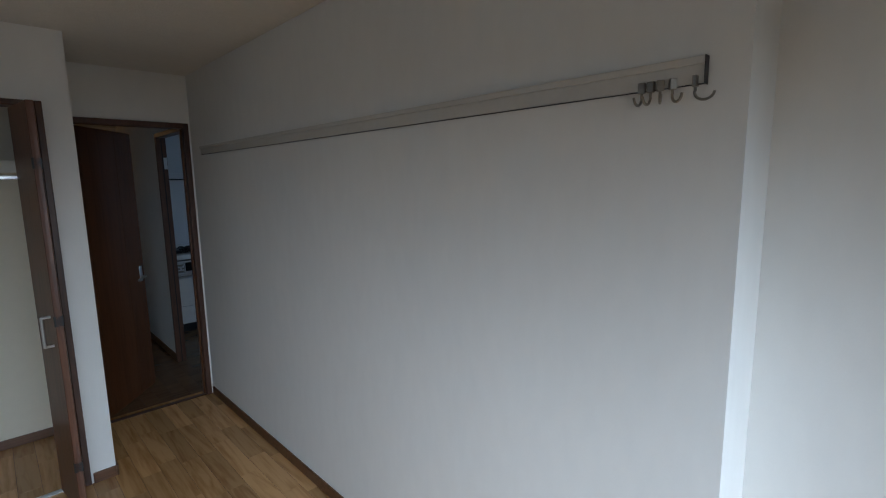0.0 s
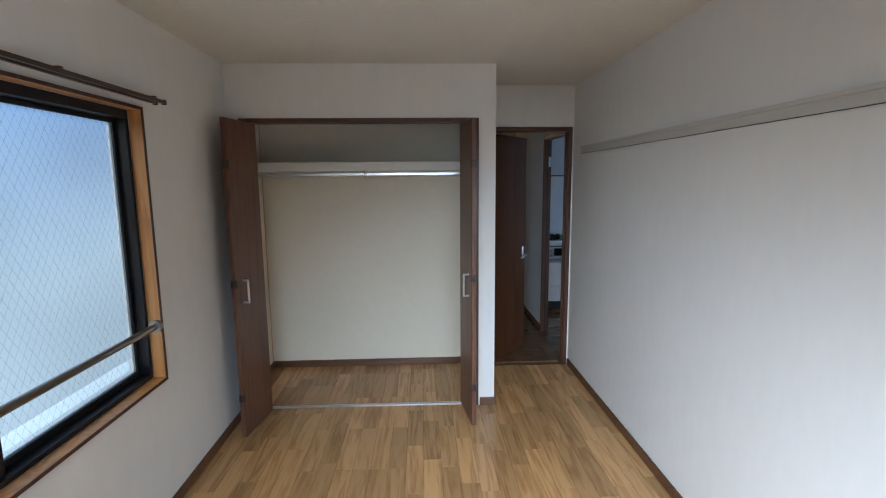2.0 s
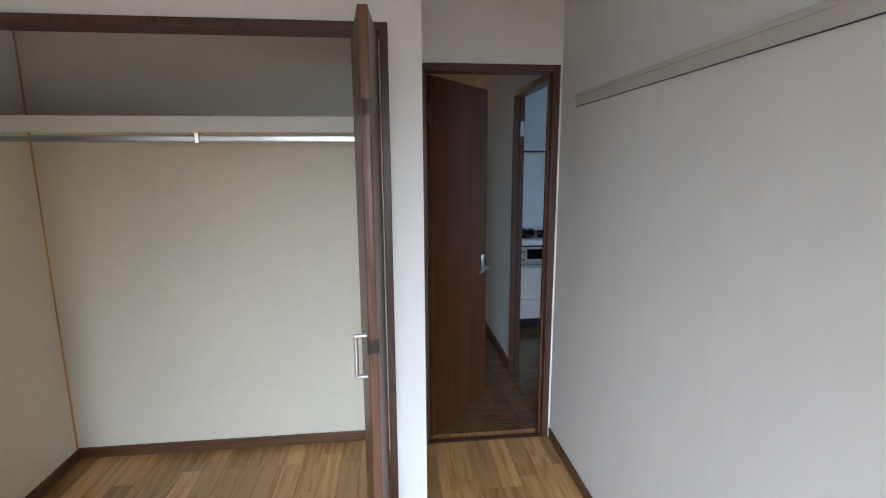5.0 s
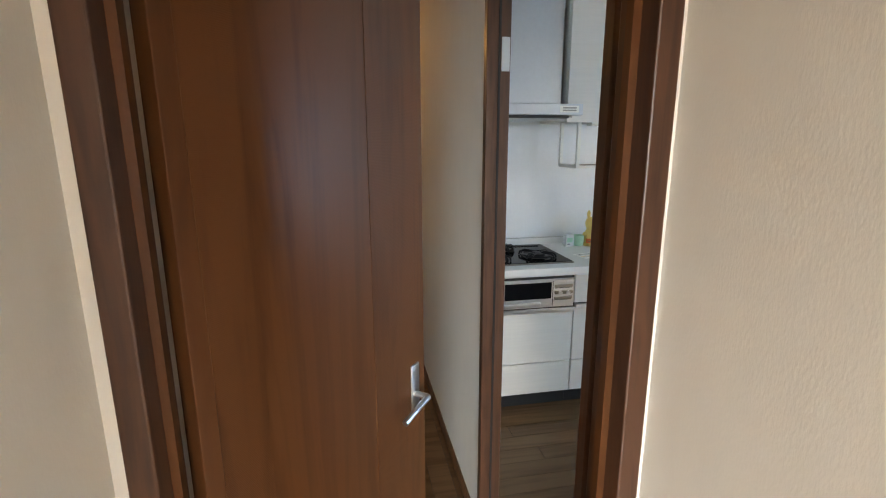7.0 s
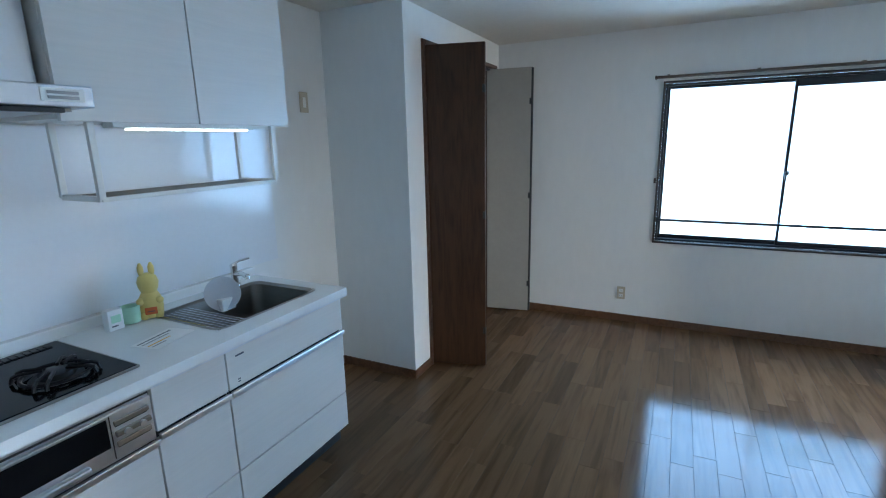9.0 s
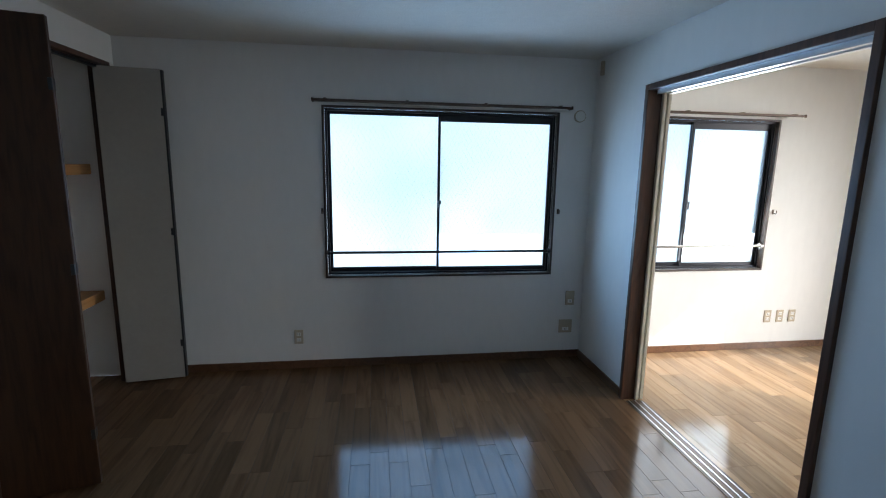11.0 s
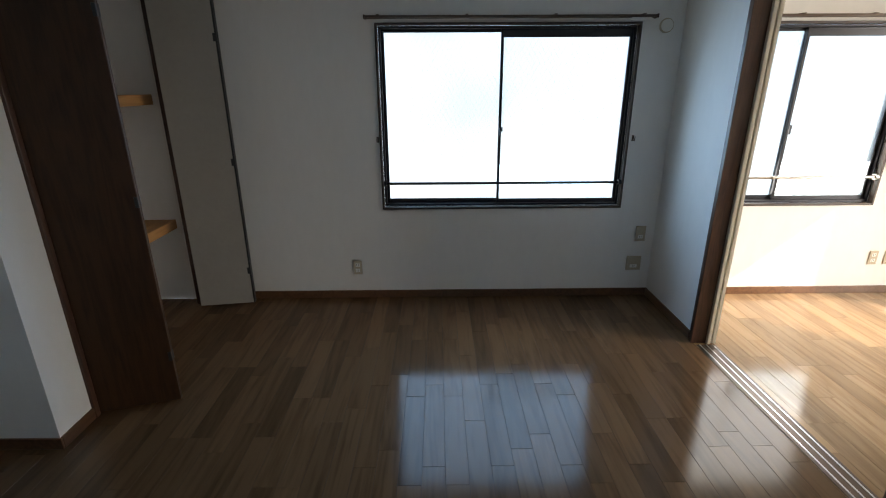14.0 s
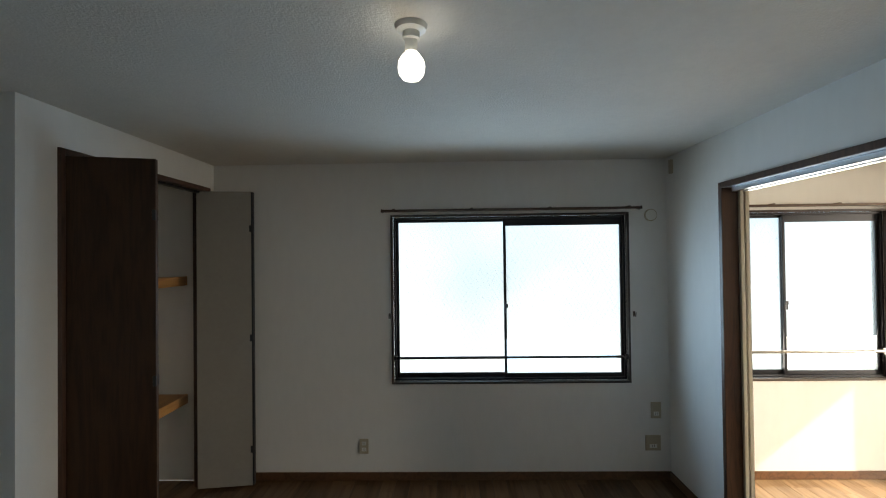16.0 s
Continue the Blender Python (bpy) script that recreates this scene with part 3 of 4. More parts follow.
def window(name, label, xw, out, y0, y1, z0, z1, meet, trim, rail_z, rail_r, rail_mat, tw=0.022, rec=0.0, fw=0.024, st_w=0.026, rail_in=0.0, head=0.0):
    """A sliding window of two frosted panes. out: +1 when the outside lies towards +x."""
    ob = thing(name, label, "window", kind="structure")

    def bx(a, b, *r, bevel=0.0):
        lo, hi = sorted((xw + out * a, xw + out * b))
        return boxes((lo, hi, *r), bevel=bevel)

    for nm, r in (("sill", (y0, y1, z0, z0 + tw)), ("head_trim", (y0, y1, z1 - tw, z1)), ("side_trim", (y0, y0 + tw, z0 + tw, z1 - tw)), ("side_trim", (y1 - tw, y1, z0 + tw, z1 - tw))):
        part(nm, bx(-0.012, 0.075 - rec, *r, bevel=0.002), trim, ob)
    # Sunlit orange is in the trim's colour; these dark fronts carry its shade.
    if trim is ORANGE:
        for r in ((y0, y1, z0, z0 + tw), (y0, y1, z1 - tw, z1), (y0, y0 + tw, z0 + tw, z1 - tw), (y1 - tw, y1, z0 + tw, z1 - tw)):
            part("front_edge", bx(-0.017, -0.0125, *r, bevel=0.001), DARK, ob, "front edge of the trim, its shade put into a dark colour")
    a, b, c, d = y0 + tw, y1 - tw, z0 + tw, z1 - tw
    for r in ((a, b, c, c + fw), (a, b, d - fw - head, d), (a, a + fw, c + fw, d - fw - head), (b - fw, b, c + fw, d - fw - head)):
        part("frame", bx(0.076 - rec, 0.146 - rec, *r, bevel=0.002), BLACK_ALU, ob)
    a, b, c, d = a + fw, b - fw, c + fw, d - fw - head
    for k, (s0, s1, dep, top) in enumerate(((meet - 0.012, b, 0.122 - rec, 0.008), (a, meet + 0.012, 0.094 - rec, 0.042))):
        sash = part("sash", bx(dep, dep + 0.02, s0, s0 + st_w, c, d, bevel=0.002), BLACK_ALU, ob, "black aluminium sliding sash")
        for r in ((s1 - st_w, s1, c, d), (s0 + st_w, s1 - st_w, c, c + 0.03), (s0 + st_w, s1 - st_w, d - top - 0.012, d)):
            part("sash_rail", bx(dep, dep + 0.02, *r, bevel=0.002), BLACK_ALU, sash)
        pane = part("pane", bx(dep + 0.009, dep + 0.0095, s0 + st_w - 0.002, s1 - st_w + 0.002, c + 0.028, d - top - 0.01), GLASS, sash, "frosted wired glass")
        me = pane.data
        bm = bmesh.new()
        pw, ph, st = s1 - s0 - 0.048, d - c - 0.028 - top - 0.01, 0.036
        xx = xw + out * (dep + 0.007)
        for sgn in (1, -1):
            v = -ph * 0.62
            while v < pw + ph * 0.62:
                pts = []
                for zz in (0.0, ph):
                    pts.append((v + sgn * (zz - ph / 2) * 0.6, zz))
                (ya, za), (yb, zb) = pts
                g = (zb - za) / (yb - ya)
                ends = []
                for yy, zz in pts:
                    if yy < 0:
                        zz, yy = zz + g * (0 - yy), 0
                    if yy > pw:
                        zz, yy = zz + g * (pw - yy), pw
                    ends.append((yy, min(max(zz, 0), ph)))
                if abs(ends[0][1] - ends[1][1]) > 0.01:
                    rod(bm, (xx, s0 + 0.024 + ends[0][0], c + 0.028 + ends[0][1]), (xx, s0 + 0.024 + ends[1][0], c + 0.028 + ends[1][1]), 0.00032, 3)
                v += st
        tagged(part("wire_mesh", bm, WIRE, sash), "fine crossing wires in the glass", kind="stuff")
    part("latch", bx(0.078 - rec, 0.093 - rec, meet - 0.016, meet + 0.012, (z0 + z1) / 2 - 0.075, (z0 + z1) / 2 - 0.045, bevel=0.003), BLACKP, ob, "black crescent latch")
    part("lever", bx(0.066 - rec, 0.079 - rec, meet - 0.004, meet + 0.008, (z0 + z1) / 2 - 0.11, (z0 + z1) / 2 - 0.05, bevel=0.003), BLACKP, ob)
    if rail_z:
        x = xw + out * (0.035 - rec * 0.6 - rail_in)
        part("guard_rail", rod(bmesh.new(), (x, y0 + tw, rail_z), (x, y1 - tw, rail_z), rail_r, 16), rail_mat, ob, "round metal guard bar", True)
        for y, s in ((y0 + tw, 1), (y1 - tw, -1)):
            part("rail_socket", rod(bmesh.new(), (x, y, rail_z), (x, y + s * 0.02, rail_z), rail_r * 1.9, 16), rail_mat, ob, smooth=True)
    return ob


def curtain_rail(x, side, y0, y1, z):
    """A double curtain rail along y in front of the wall; side is the way into the room."""
    ob = thing("curtain_rail", "bronze double curtain rail above the window", "curtain rail")
    for k, dx in enumerate((0.035, 0.075)):
        xx = x + side * dx
        part("rail", boxes((xx - 0.007, xx + 0.007, y0, y1, z - 0.008, z + 0.008), bevel=0.002), BRONZE, ob)
        part("end_cap", boxes((xx - 0.01, xx + 0.01, y0 - 0.012, y0, z - 0.012, z + 0.012), bevel=0.003), BRONZE, ob)
        part("end_cap", boxes((xx - 0.01, xx + 0.01, y1, y1 + 0.012, z - 0.012, z + 0.012), bevel=0.003), BRONZE, ob)
        part("runner", boxes((xx - 0.005, xx + 0.005, y0 + 0.03, y0 + 0.16, z - 0.02, z - 0.009), bevel=0.002), WHITEP, ob, "white plastic curtain runners")
    n = 4
    for i in range(n):
        y = y0 + 0.08 + (y1 - y0 - 0.16) * i / (n - 1)
        lo, hi = sorted((x, x + side * 0.085))
        part("bracket", boxes((lo, hi, y - 0.009, y + 0.009, z + 0.008, z + 0.014), bevel=0.001), BRONZE, ob)
    return ob


window("window_1", "frosted wired-glass bedroom window in wood trim coloured orange as if sunlit", -1.53, -1, -0.37, 1.333, 0.665, 1.953, 0.50, ORANGE, 0.938, 0.016, STEEL, 0.014, 0.03, 0.02, 0.02, 0.01, 0.02)
window("window_2", "frosted wired-glass living room window in dark trim", 5.12, 1, 1.86, 3.617, 0.706, 1.958, 2.765, WINTRIM, 0.895, 0.010, BLACK_ALU, 0.016, 0.045, 0.016, 0.018)
window("window_3", "frosted wired-glass window of the sunny room", 5.12, 1, -0.02, 1.42, 0.712, 1.958, 0.70, WINTRIM, 0.92, 0.012, STEEL, 0.016, 0.045, 0.016, 0.02)
curtain_rail(-1.53, 1, -0.46, 1.40, 1.985).location.y = BED
curtain_rail(5.12, -1, 1.80, 3.665, 1.985)
curtain_rail(5.12, -1, -0.16, 1.40, 1.985)
for x, y, s in ((5.12, 3.63, -1), (5.12, 1.83, -1), (5.12, -0.06, -1)):
    ob = thing("tieback_hook", "small bronze curtain tieback hook on the wall", "hook", "tieback hooks")
    part("plate", boxes((x - 0.006, x, y - 0.008, y + 0.008, 1.19, 1.23), bevel=0.002), BRONZE, ob)
    part("prong", tube(bmesh.new(), [Vector((x - 0.004, y, 1.2)), Vector((x - 0.035, y, 1.195)), Vector((x - 0.04, y, 1.225))], 0.003), BRONZE, ob)

# ---- kitchen ----
KX0, KX1, KY = 1.08, 2.74, 4.93


def handle_strip(parent, x0, x1, z):
    part("handle", boxes((x0, x1, KY - 0.018, KY - 0.001, z - 0.011, z + 0.011), bevel=0.003), ALU, parent, "aluminium handle strip")


def cabinet(x0, x1, rows, label):
    ob = thing("base_cabinet", label, "cabinet", "kitchen base units")
    part("body", boxes((x0 + 0.001, x1 - 0.001, KY + 0.022, 5.535, 0.10, 0.66 if x1 > 2.5 else 0.82), *([(x1 - 0.017, x1 - 0.001, KY + 0.022, 5.535, 0.66, 0.82)] if x1 > 2.5 else [])), CAB, ob)
    # Black sheet put in so the gaps between fronts read as shade.
    part("gasket", boxes((x0 + 0.002, x1 - 0.002, KY + 0.0195, KY + 0.0215, 0.10, 0.82)), BLACKP, ob, "dark sheet standing in for shade between the fronts")
    for z0, z1, grip in rows:
        d = part("drawer_front", boxes((x0 + 0.0025, x1 - 0.0025, KY, KY + 0.019, z0 + 0.001, z1 - 0.001), bevel=0.0015), CAB, ob)
        if grip:
            handle_strip(d, x0 + 0.002, x1 - 0.002, z1 + 0.012)
    part("plinth", boxes((x0, x1, KY + 0.06, KY + 0.08, 0.001, 0.10)), BLACKP, ob, "dark recessed plinth")
    return ob


cabinet(KX0, 1.768, [(0.104, 0.292, 0), (0.296, 0.60, 1)], "white wood-grain base unit under the oven")
cabinet(1.770, 2.055, [(0.104, 0.292, 0), (0.296, 0.615, 1), (0.642, 0.805, 1)], "white wood-grain drawer unit with aluminium grips")
cc = cabinet(2.057, KX1, [(0.104, 0.292, 0), (0.296, 0.615, 1), (0.642, 0.805, 1)], "white wood-grain sink unit with wide drawers")
part("label", boxes((2.10, 2.14, KY - 0.0012, KY - 0.0002, 0.765, 0.772)), PAPER_K, cc, "small dark mark")
part("label", boxes((2.10, 2.112, KY - 0.0012, KY - 0.0002, 0.67, 0.675), (2.10, 2.112, KY - 0.0012, KY - 0.0002, 0.66, 0.664)), PAPER_K, cc, "small dark mark")

ct = thing("worktop", "white kitchen worktop with a raised back edge", "counter")
SX0, SX1, SY0, SY1 = 2.10, 2.655, 5.00, 5.40
bm = bmesh.new()
ro, ri = ((KX0, 4.887), (KX1 + 0.005, 4.887), (KX1 + 0.005, 5.50), (KX0, 5.50)), ((SX0, SY0), (SX1, SY0), (SX1, SY1), (SX0, SY1))
q = [[bm.verts.new((x, y, z)) for x, y in r] for z in (0.825, 0.862) for r in (ro, ri)]
for i in range(4):
    k = (i + 1) % 4
    for a, b in ((0, 1), (2, 3), (0, 2), (1, 3)):
        bm.faces.new((q[a][i], q[a][k], q[b][k], q[b][i]))
part("slab", bm, COUNTER, ct)
part("back_edge", boxes((KX0, KX1 + 0.005, 5.50, 5.538, 0.825, 0.905), bevel=0.004), COUNTER, ct)
part("front_line", boxes((KX0, KX1 + 0.005, 4.889, 4.93, 0.818, 0.8245)), ALU, ct, "thin metal line under the edge")

sp = thing("splashback", "glossy white enamel panel behind the counter", "panel", kind="structure")
part("panel", boxes((1.055, 2.95, 5.531, 5.5395, 0.906, 1.638)), SPLASH, sp)


def sink():
    ob = thing("sink", "stainless steel kitchen sink with a rack shelf", "sink")
    bm = bmesh.new()
    loops = []
    for z, ins, rr in ((0.864, -0.012, 0.05), (0.866, 0.0, 0.045), (0.855, 0.012, 0.045), (0.70, 0.03, 0.05), (0.685, 0.06, 0.05)):
        x0, x1, y0, y1 = SX0 + ins, SX1 - ins, SY0 + ins, SY1 - ins
        ring = []
        for cx, cy, a0 in ((x1 - rr, y1 - rr, 0), (x0 + rr, y1 - rr, 90), (x0 + rr, y0 + rr, 180), (x1 - rr, y0 + rr, 270)):
            for k in range(6):
                a = radians(a0 + 18 * k)
                ring.append(bm.verts.new((cx + rr * math.cos(a), cy + rr * math.sin(a), z)))
        loops.append(ring)
    for p, q in zip(loops[:-1], loops[1:]):
        for i in range(24):
            bm.faces.new((p[i], p[(i + 1) % 24], q[(i + 1) % 24], q[i]))
    bm.faces.new(loops[-1])
    part("bowl", bm, STEEL, ob, smooth=True)
    part("drain", lathe(bmesh.new(), (2.45, 5.2, 0.686), [(0.055, 0), (0.055, 0.004), (0.03, 0.005)]), BLACKP, ob)
    for i in range(7):
        x = 2.125 + i * 0.02
        part("rack_wire", rod(bmesh.new(), (x, SY0 + 0.02, 0.852), (x, SY1 - 0.02, 0.852), 0.003, 6), CHROME, ob, "chrome wire of the drying shelf")
    return ob


sink()
dp = thing("plate", "pale grey plate standing tilted on the drying rack", "plate", at=(2.29, 5.20, 0.928))
dp.rotation_euler = (radians(72), 0, radians(-32))
part("disc", lathe(bmesh.new(), (0, 0, 0), [(0.04, 0.0), (0.072, 0.006), (0.074, 0.009), (0.04, 0.004)], 32), PLATEM, dp, "pale grey glazed plate", True)
dr = thing("dish_rest", "pale grey plastic holder under the plate", "dish rack")
part("holder", boxes((2.26, 2.33, 5.17, 5.21, 0.855, 0.91), bevel=0.005), WHITEP, dr)

fc = thing("faucet", "chrome single-lever kitchen faucet", "faucet", at=(2.56, 5.44, 0.862))
part("base", lathe(bmesh.new(), (0, 0, 0), [(0.026, 0), (0.024, 0.010), (0.018, 0.016), (0.017, 0.08), (0.019, 0.105), (0.012, 0.114)]), CHROME, fc, smooth=True)
part("spout", tube(bmesh.new(), [Vector((0, 0, 0.06)), Vector((-0.02, -0.07, 0.075)), Vector((-0.035, -0.13, 0.07)), Vector((-0.036, -0.134, 0.056))], 0.012, 12), CHROME, fc, smooth=True)
part("lever", tube(bmesh.new(), [Vector((0, 0, 0.11)), Vector((0.025, -0.01, 0.122)), Vector((0.075, -0.03, 0.128))], 0.006, 10), CHROME, fc, smooth=True)


def stove():
    x0, x1, y0, y1 = 1.175, 1.775, 4.98, 5.46
    ob = thing("gas_stove", "black glass three-burner gas stove in the worktop", "stove")
    part("top_plate", boxes((x0, x1, y0, y1, 0.863, 0.873), bevel=0.004), GLASSTOP, ob)
    part("rim", boxes((x0 - 0.003, x1 + 0.003, y0 - 0.004, y0 - 0.0005, 0.863, 0.871), (x1 + 0.0005, x1 + 0.004, y0, y1, 0.863, 0.871)), STEEL, ob, "thin steel rim")
    part("vent", boxes(*[(1.22 + 0.02 * i, 1.235 + 0.02 * i, y1 - 0.06, y1 - 0.025, 0.8735, 0.877) for i in range(26)]), IRON, ob, "slotted exhaust vent")
    for bx_, by, r in ((1.34, 5.11, 0.05), (1.62, 5.13, 0.05), (1.48, 5.32, 0.034)):
        part("burner", lathe(bmesh.new(), (bx_, by, 0.873), [(r + 0.02, 0), (r + 0.018, 0.004), (r, 0.006), (r * 0.9, 0.02), (r * 0.4, 0.024)]), IRON, ob, "round burner head", True)
        g = part("grate", tube(bmesh.new(), [Vector((bx_ + 1.75 * r * math.cos(a), by + 1.75 * r * math.sin(a), 0.884)) for a in np.linspace(0, 6.2832, 25)], 0.006, 6), IRON, ob, "black enamelled pan support", True)
        for k in range(4 if r > 0.04 else 3):
            a = k * (1.5708 if r > 0.04 else 2.0944) + 0.785
            c, q = math.cos(a), math.sin(a)
            for w in (-0.011, 0.011):
                arm = [(0.6, 0.9), (1.75, 0.9), (2.1, 0.893), (2.2, 0.876)]
                part("prong", tube(bmesh.new(), [Vector((bx_ + d * r * c - w * q * min(d, 1.4), by + d * r * q + w * c * min(d, 1.4), z)) for d, z in arm], 0.0055, 6), IRON, g, smooth=True)
    return ob


stove()
ov = thing("grill_oven", "silver built-in fish grill with a dark glass front", "oven")
part("body", boxes((1.17, 1.762, KY + 0.003, 5.4, 0.625, 0.815)), ALU, ov)
part("slot", boxes((1.172, 1.76, KY - 0.004, KY + 0.002, 0.792, 0.806)), BLACKP, ov, "dark vent slot")
part("front", boxes((1.172, 1.76, KY - 0.012, KY + 0.002, 0.63, 0.785), bevel=0.003), ALU, ov)
part("glass_door", boxes((1.355, 1.625, KY - 0.016, KY - 0.012, 0.682, 0.775), bevel=0.0015), GLASSTOP, ov, "dark glass grill door")
part("handle", boxes((1.185, 1.56, KY - 0.035, KY - 0.013, 0.645, 0.667), bevel=0.006), ALU, ov, "long silver pull handle")
for x0, x1 in ((1.183, 1.335), (1.642, 1.748)):
    for i in range(3):
        z = 0.752 - i * 0.034
        k = part("control", boxes((x0, x1, KY - 0.020 - 0.006 * (i == 1), KY - 0.012, z - 0.009, z + 0.008), bevel=0.003), STEEL, ov, "silver control strip")
        part("slit", boxes((x0 + 0.004, x1 - 0.004, KY - 0.0135, KY - 0.0125, z - 0.014, z - 0.011)), BLACKP, k)
    for x in (x0 + 0.03, x1 - 0.03):
        part("knob", rod(bmesh.new(), (x, KY - 0.012, 0.715), (x, KY - 0.034, 0.715), 0.011), ALU, ov, "round silver knob", True)
for x in (1.343, 1.632):
    part("panel_line", boxes((x, x + 0.003, KY - 0.0135, KY - 0.0118, 0.64, 0.78)), BLACKP, ov)
part("drip_drawer", boxes((1.172, 1.76, KY - 0.004, KY + 0.002, 0.627, 0.64)), STEEL, ov)


def wall_cabinet(x0, x1):
    ob = thing("wall_cabinet", "cream white wood-grain kitchen wall cabinet", "cabinet", "kitchen wall cabinets")
    part("body", boxes((x0 + 0.001, x1 - 0.001, 5.17, 5.538, 1.645, H_L - 0.002)), CAB, ob)
    # Black sheet again, for the shade around the door edges.
    part("gasket", boxes((x0 + 0.003, x1 - 0.003, 5.1692, 5.1698, 1.65, H_L - 0.03)), BLACKP, ob)
    part("door", boxes((x0 + 0.002, x1 - 0.002, 5.15, 5.169, 1.638, H_L - 0.02), bevel=0.0015), CAB, ob)
    return ob


wall_cabinet(1.772, 2.248)
wall_cabinet(2.250, 2.73)
ld = thing("cabinet_light", "lit slim LED light under the wall cabinets", "lamp")
part("housing", boxes((1.95, 2.56, 5.20, 5.26, 1.622, 1.6445), bevel=0.003), WHITEP, ld)
part("diffuser", boxes((2.02, 2.53, 5.205, 5.255, 1.615, 1.6215), bevel=0.003), LED, ld, "glowing LED diffuser")

hd_ = thing("range_hood", "silver range hood with a flat canopy", "range hood")
part("upper_box", boxes((KX0, 1.755, 5.20, 5.538, 1.722, H_L - 0.002), bevel=0.003), HOODM, hd_)
part("canopy", boxes((KX0, 1.77, 4.955, 5.53, 1.665, 1.722), bevel=0.004), HOODM, hd_)
part("filter", boxes((1.17, 1.73, 5.0, 5.48, 1.655, 1.6645)), STEEL, hd_)
part("drip_tray", boxes((1.15, 1.70, 4.97, 5.0, 1.650, 1.664), bevel=0.003), BLACKP, hd_)
cp = part("control_panel", boxes((1.64, 1.745, 4.9525, 4.9548, 1.678, 1.712), bevel=0.0005), WHITEP, hd_, "pale button panel")
for i in range(2):
    part("button", boxes((1.655, 1.73, 4.9500, 4.9523, 1.684 + 0.013 * i, 1.692 + 0.013 * i), bevel=0.0005), GREYP, cp)


def rack():
    x0, x1, y0, y1, z = 1.87, 2.655, 5.19, 5.42, 1.385
    ob = thing("hanging_rack", "white metal drying rack hanging under the cabinets", "rack")
    for x in (x0, x1):
        for y in (y0, y1):
            part("post", boxes((x - 0.011, x + 0.011, y - 0.009, y + 0.009, z, 1.6445), bevel=0.002), WHITEP, ob)
        part("side_bar", boxes((x - 0.009, x + 0.009, y0, y1, z - 0.008, z + 0.012), bevel=0.002), WHITEP, ob)
    for y in (y0, y1):
        part("long_bar", boxes((x0, x1, y - 0.005, y + 0.005, z - 0.008, z + 0.008), bevel=0.002), WHITEP, ob)
    for i in range(13):
        y = y0 + (y1 - y0) * (i + 0.5) / 13
        part("wire", rod(bmesh.new(), (x0, y, z + 0.004), (x1, y, z + 0.004), 0.0022, 6), STEEL, ob)
    return ob


rack()
# yellow animal-shaped bottle on the counter
bm = lathe(bmesh.new(), (0, 0, 0), [(0.032, 0), (0.042, 0.006), (0.046, 0.05), (0.041, 0.085), (0.029, 0.108), (0.036, 0.128), (0.040, 0.15), (0.034, 0.172), (0.015, 0.187)], 28)
for s in (-1, 1):
    lathe(bm, (s * 0.019, 0, 0.175), [(0.007, 0), (0.012, 0.022), (0.011, 0.04), (0.004, 0.056)], 12)
    bmesh.ops.create_icosphere(bm, subdivisions=2, radius=0.016, matrix=Matrix.Translation((s * 0.034, -0.026, 0.075)))
    bmesh.ops.create_icosphere(bm, subdivisions=2, radius=0.017, matrix=Matrix.Translation((s * 0.026, -0.03, 0.012)))
figure = part("figurine", bm, YELLOW, smooth=True)
figure.location, figure.rotation_euler = (2.10, 5.40, 0.8625), (0, 0, radians(-35))
tagged(figure, "yellow plastic rabbit-shaped bottle on the counter", "figurine")
patch = thing("sticker", "orange red sticker with dark bars on the bottle", "sticker", at=figure.location)
patch.rotation_euler = figure.rotation_euler
part("patch", boxes((-0.022, 0.022, -0.0485, -0.044, 0.022, 0.052), bevel=0.002), REDP, patch)
part("bar", boxes((-0.014, 0.014, -0.0495, -0.0488, 0.034, 0.037)), PAPER_K, patch)

bx1 = thing("small_box", "small white carton with a green print on the counter", "box", at=(1.945, 5.40, 0.8625))
part("carton", boxes((-0.028, 0.028, -0.02, 0.02, 0, 0.082), bevel=0.002), PAPER, bx1)
part("print", boxes((-0.018, 0.018, -0.0213, -0.0203, 0.03, 0.06)), GREEN, bx1)
part("print", boxes((-0.018, 0.005, -0.0213, -0.0203, 0.015, 0.02)), PAPER_K, bx1)
cu = thing("cup", "mint green plastic cup on the counter", "cup", at=(2.018, 5.41, 0.8625))
part("body", lathe(bmesh.new(), (0, 0, 0), [(0.028, 0), (0.034, 0.004), (0.036, 0.066), (0.033, 0.07), (0.03, 0.01)]), GREEN, cu, smooth=True)
lf = thing("leaflet", "white printed leaflet lying on the counter", "paper", at=(1.965, 5.13, 0.8626))
lf.rotation_euler = (0, 0, radians(12))
part("sheet", boxes((-0.09, 0.09, -0.06, 0.06, 0, 0.0006)), PAPER, lf)
for i, (y, w, m_) in enumerate(((0.035, 0.15, PAPER_K), (0.015, 0.12, GREYP), (-0.012, 0.10, PAPER_O), (-0.03, 0.06, GREYP))):
    part("print_line", boxes((-0.08, -0.08 + w, y, y + 0.007, 0.0008, 0.0011)), m_, lf)

# ---- wall fittings ----


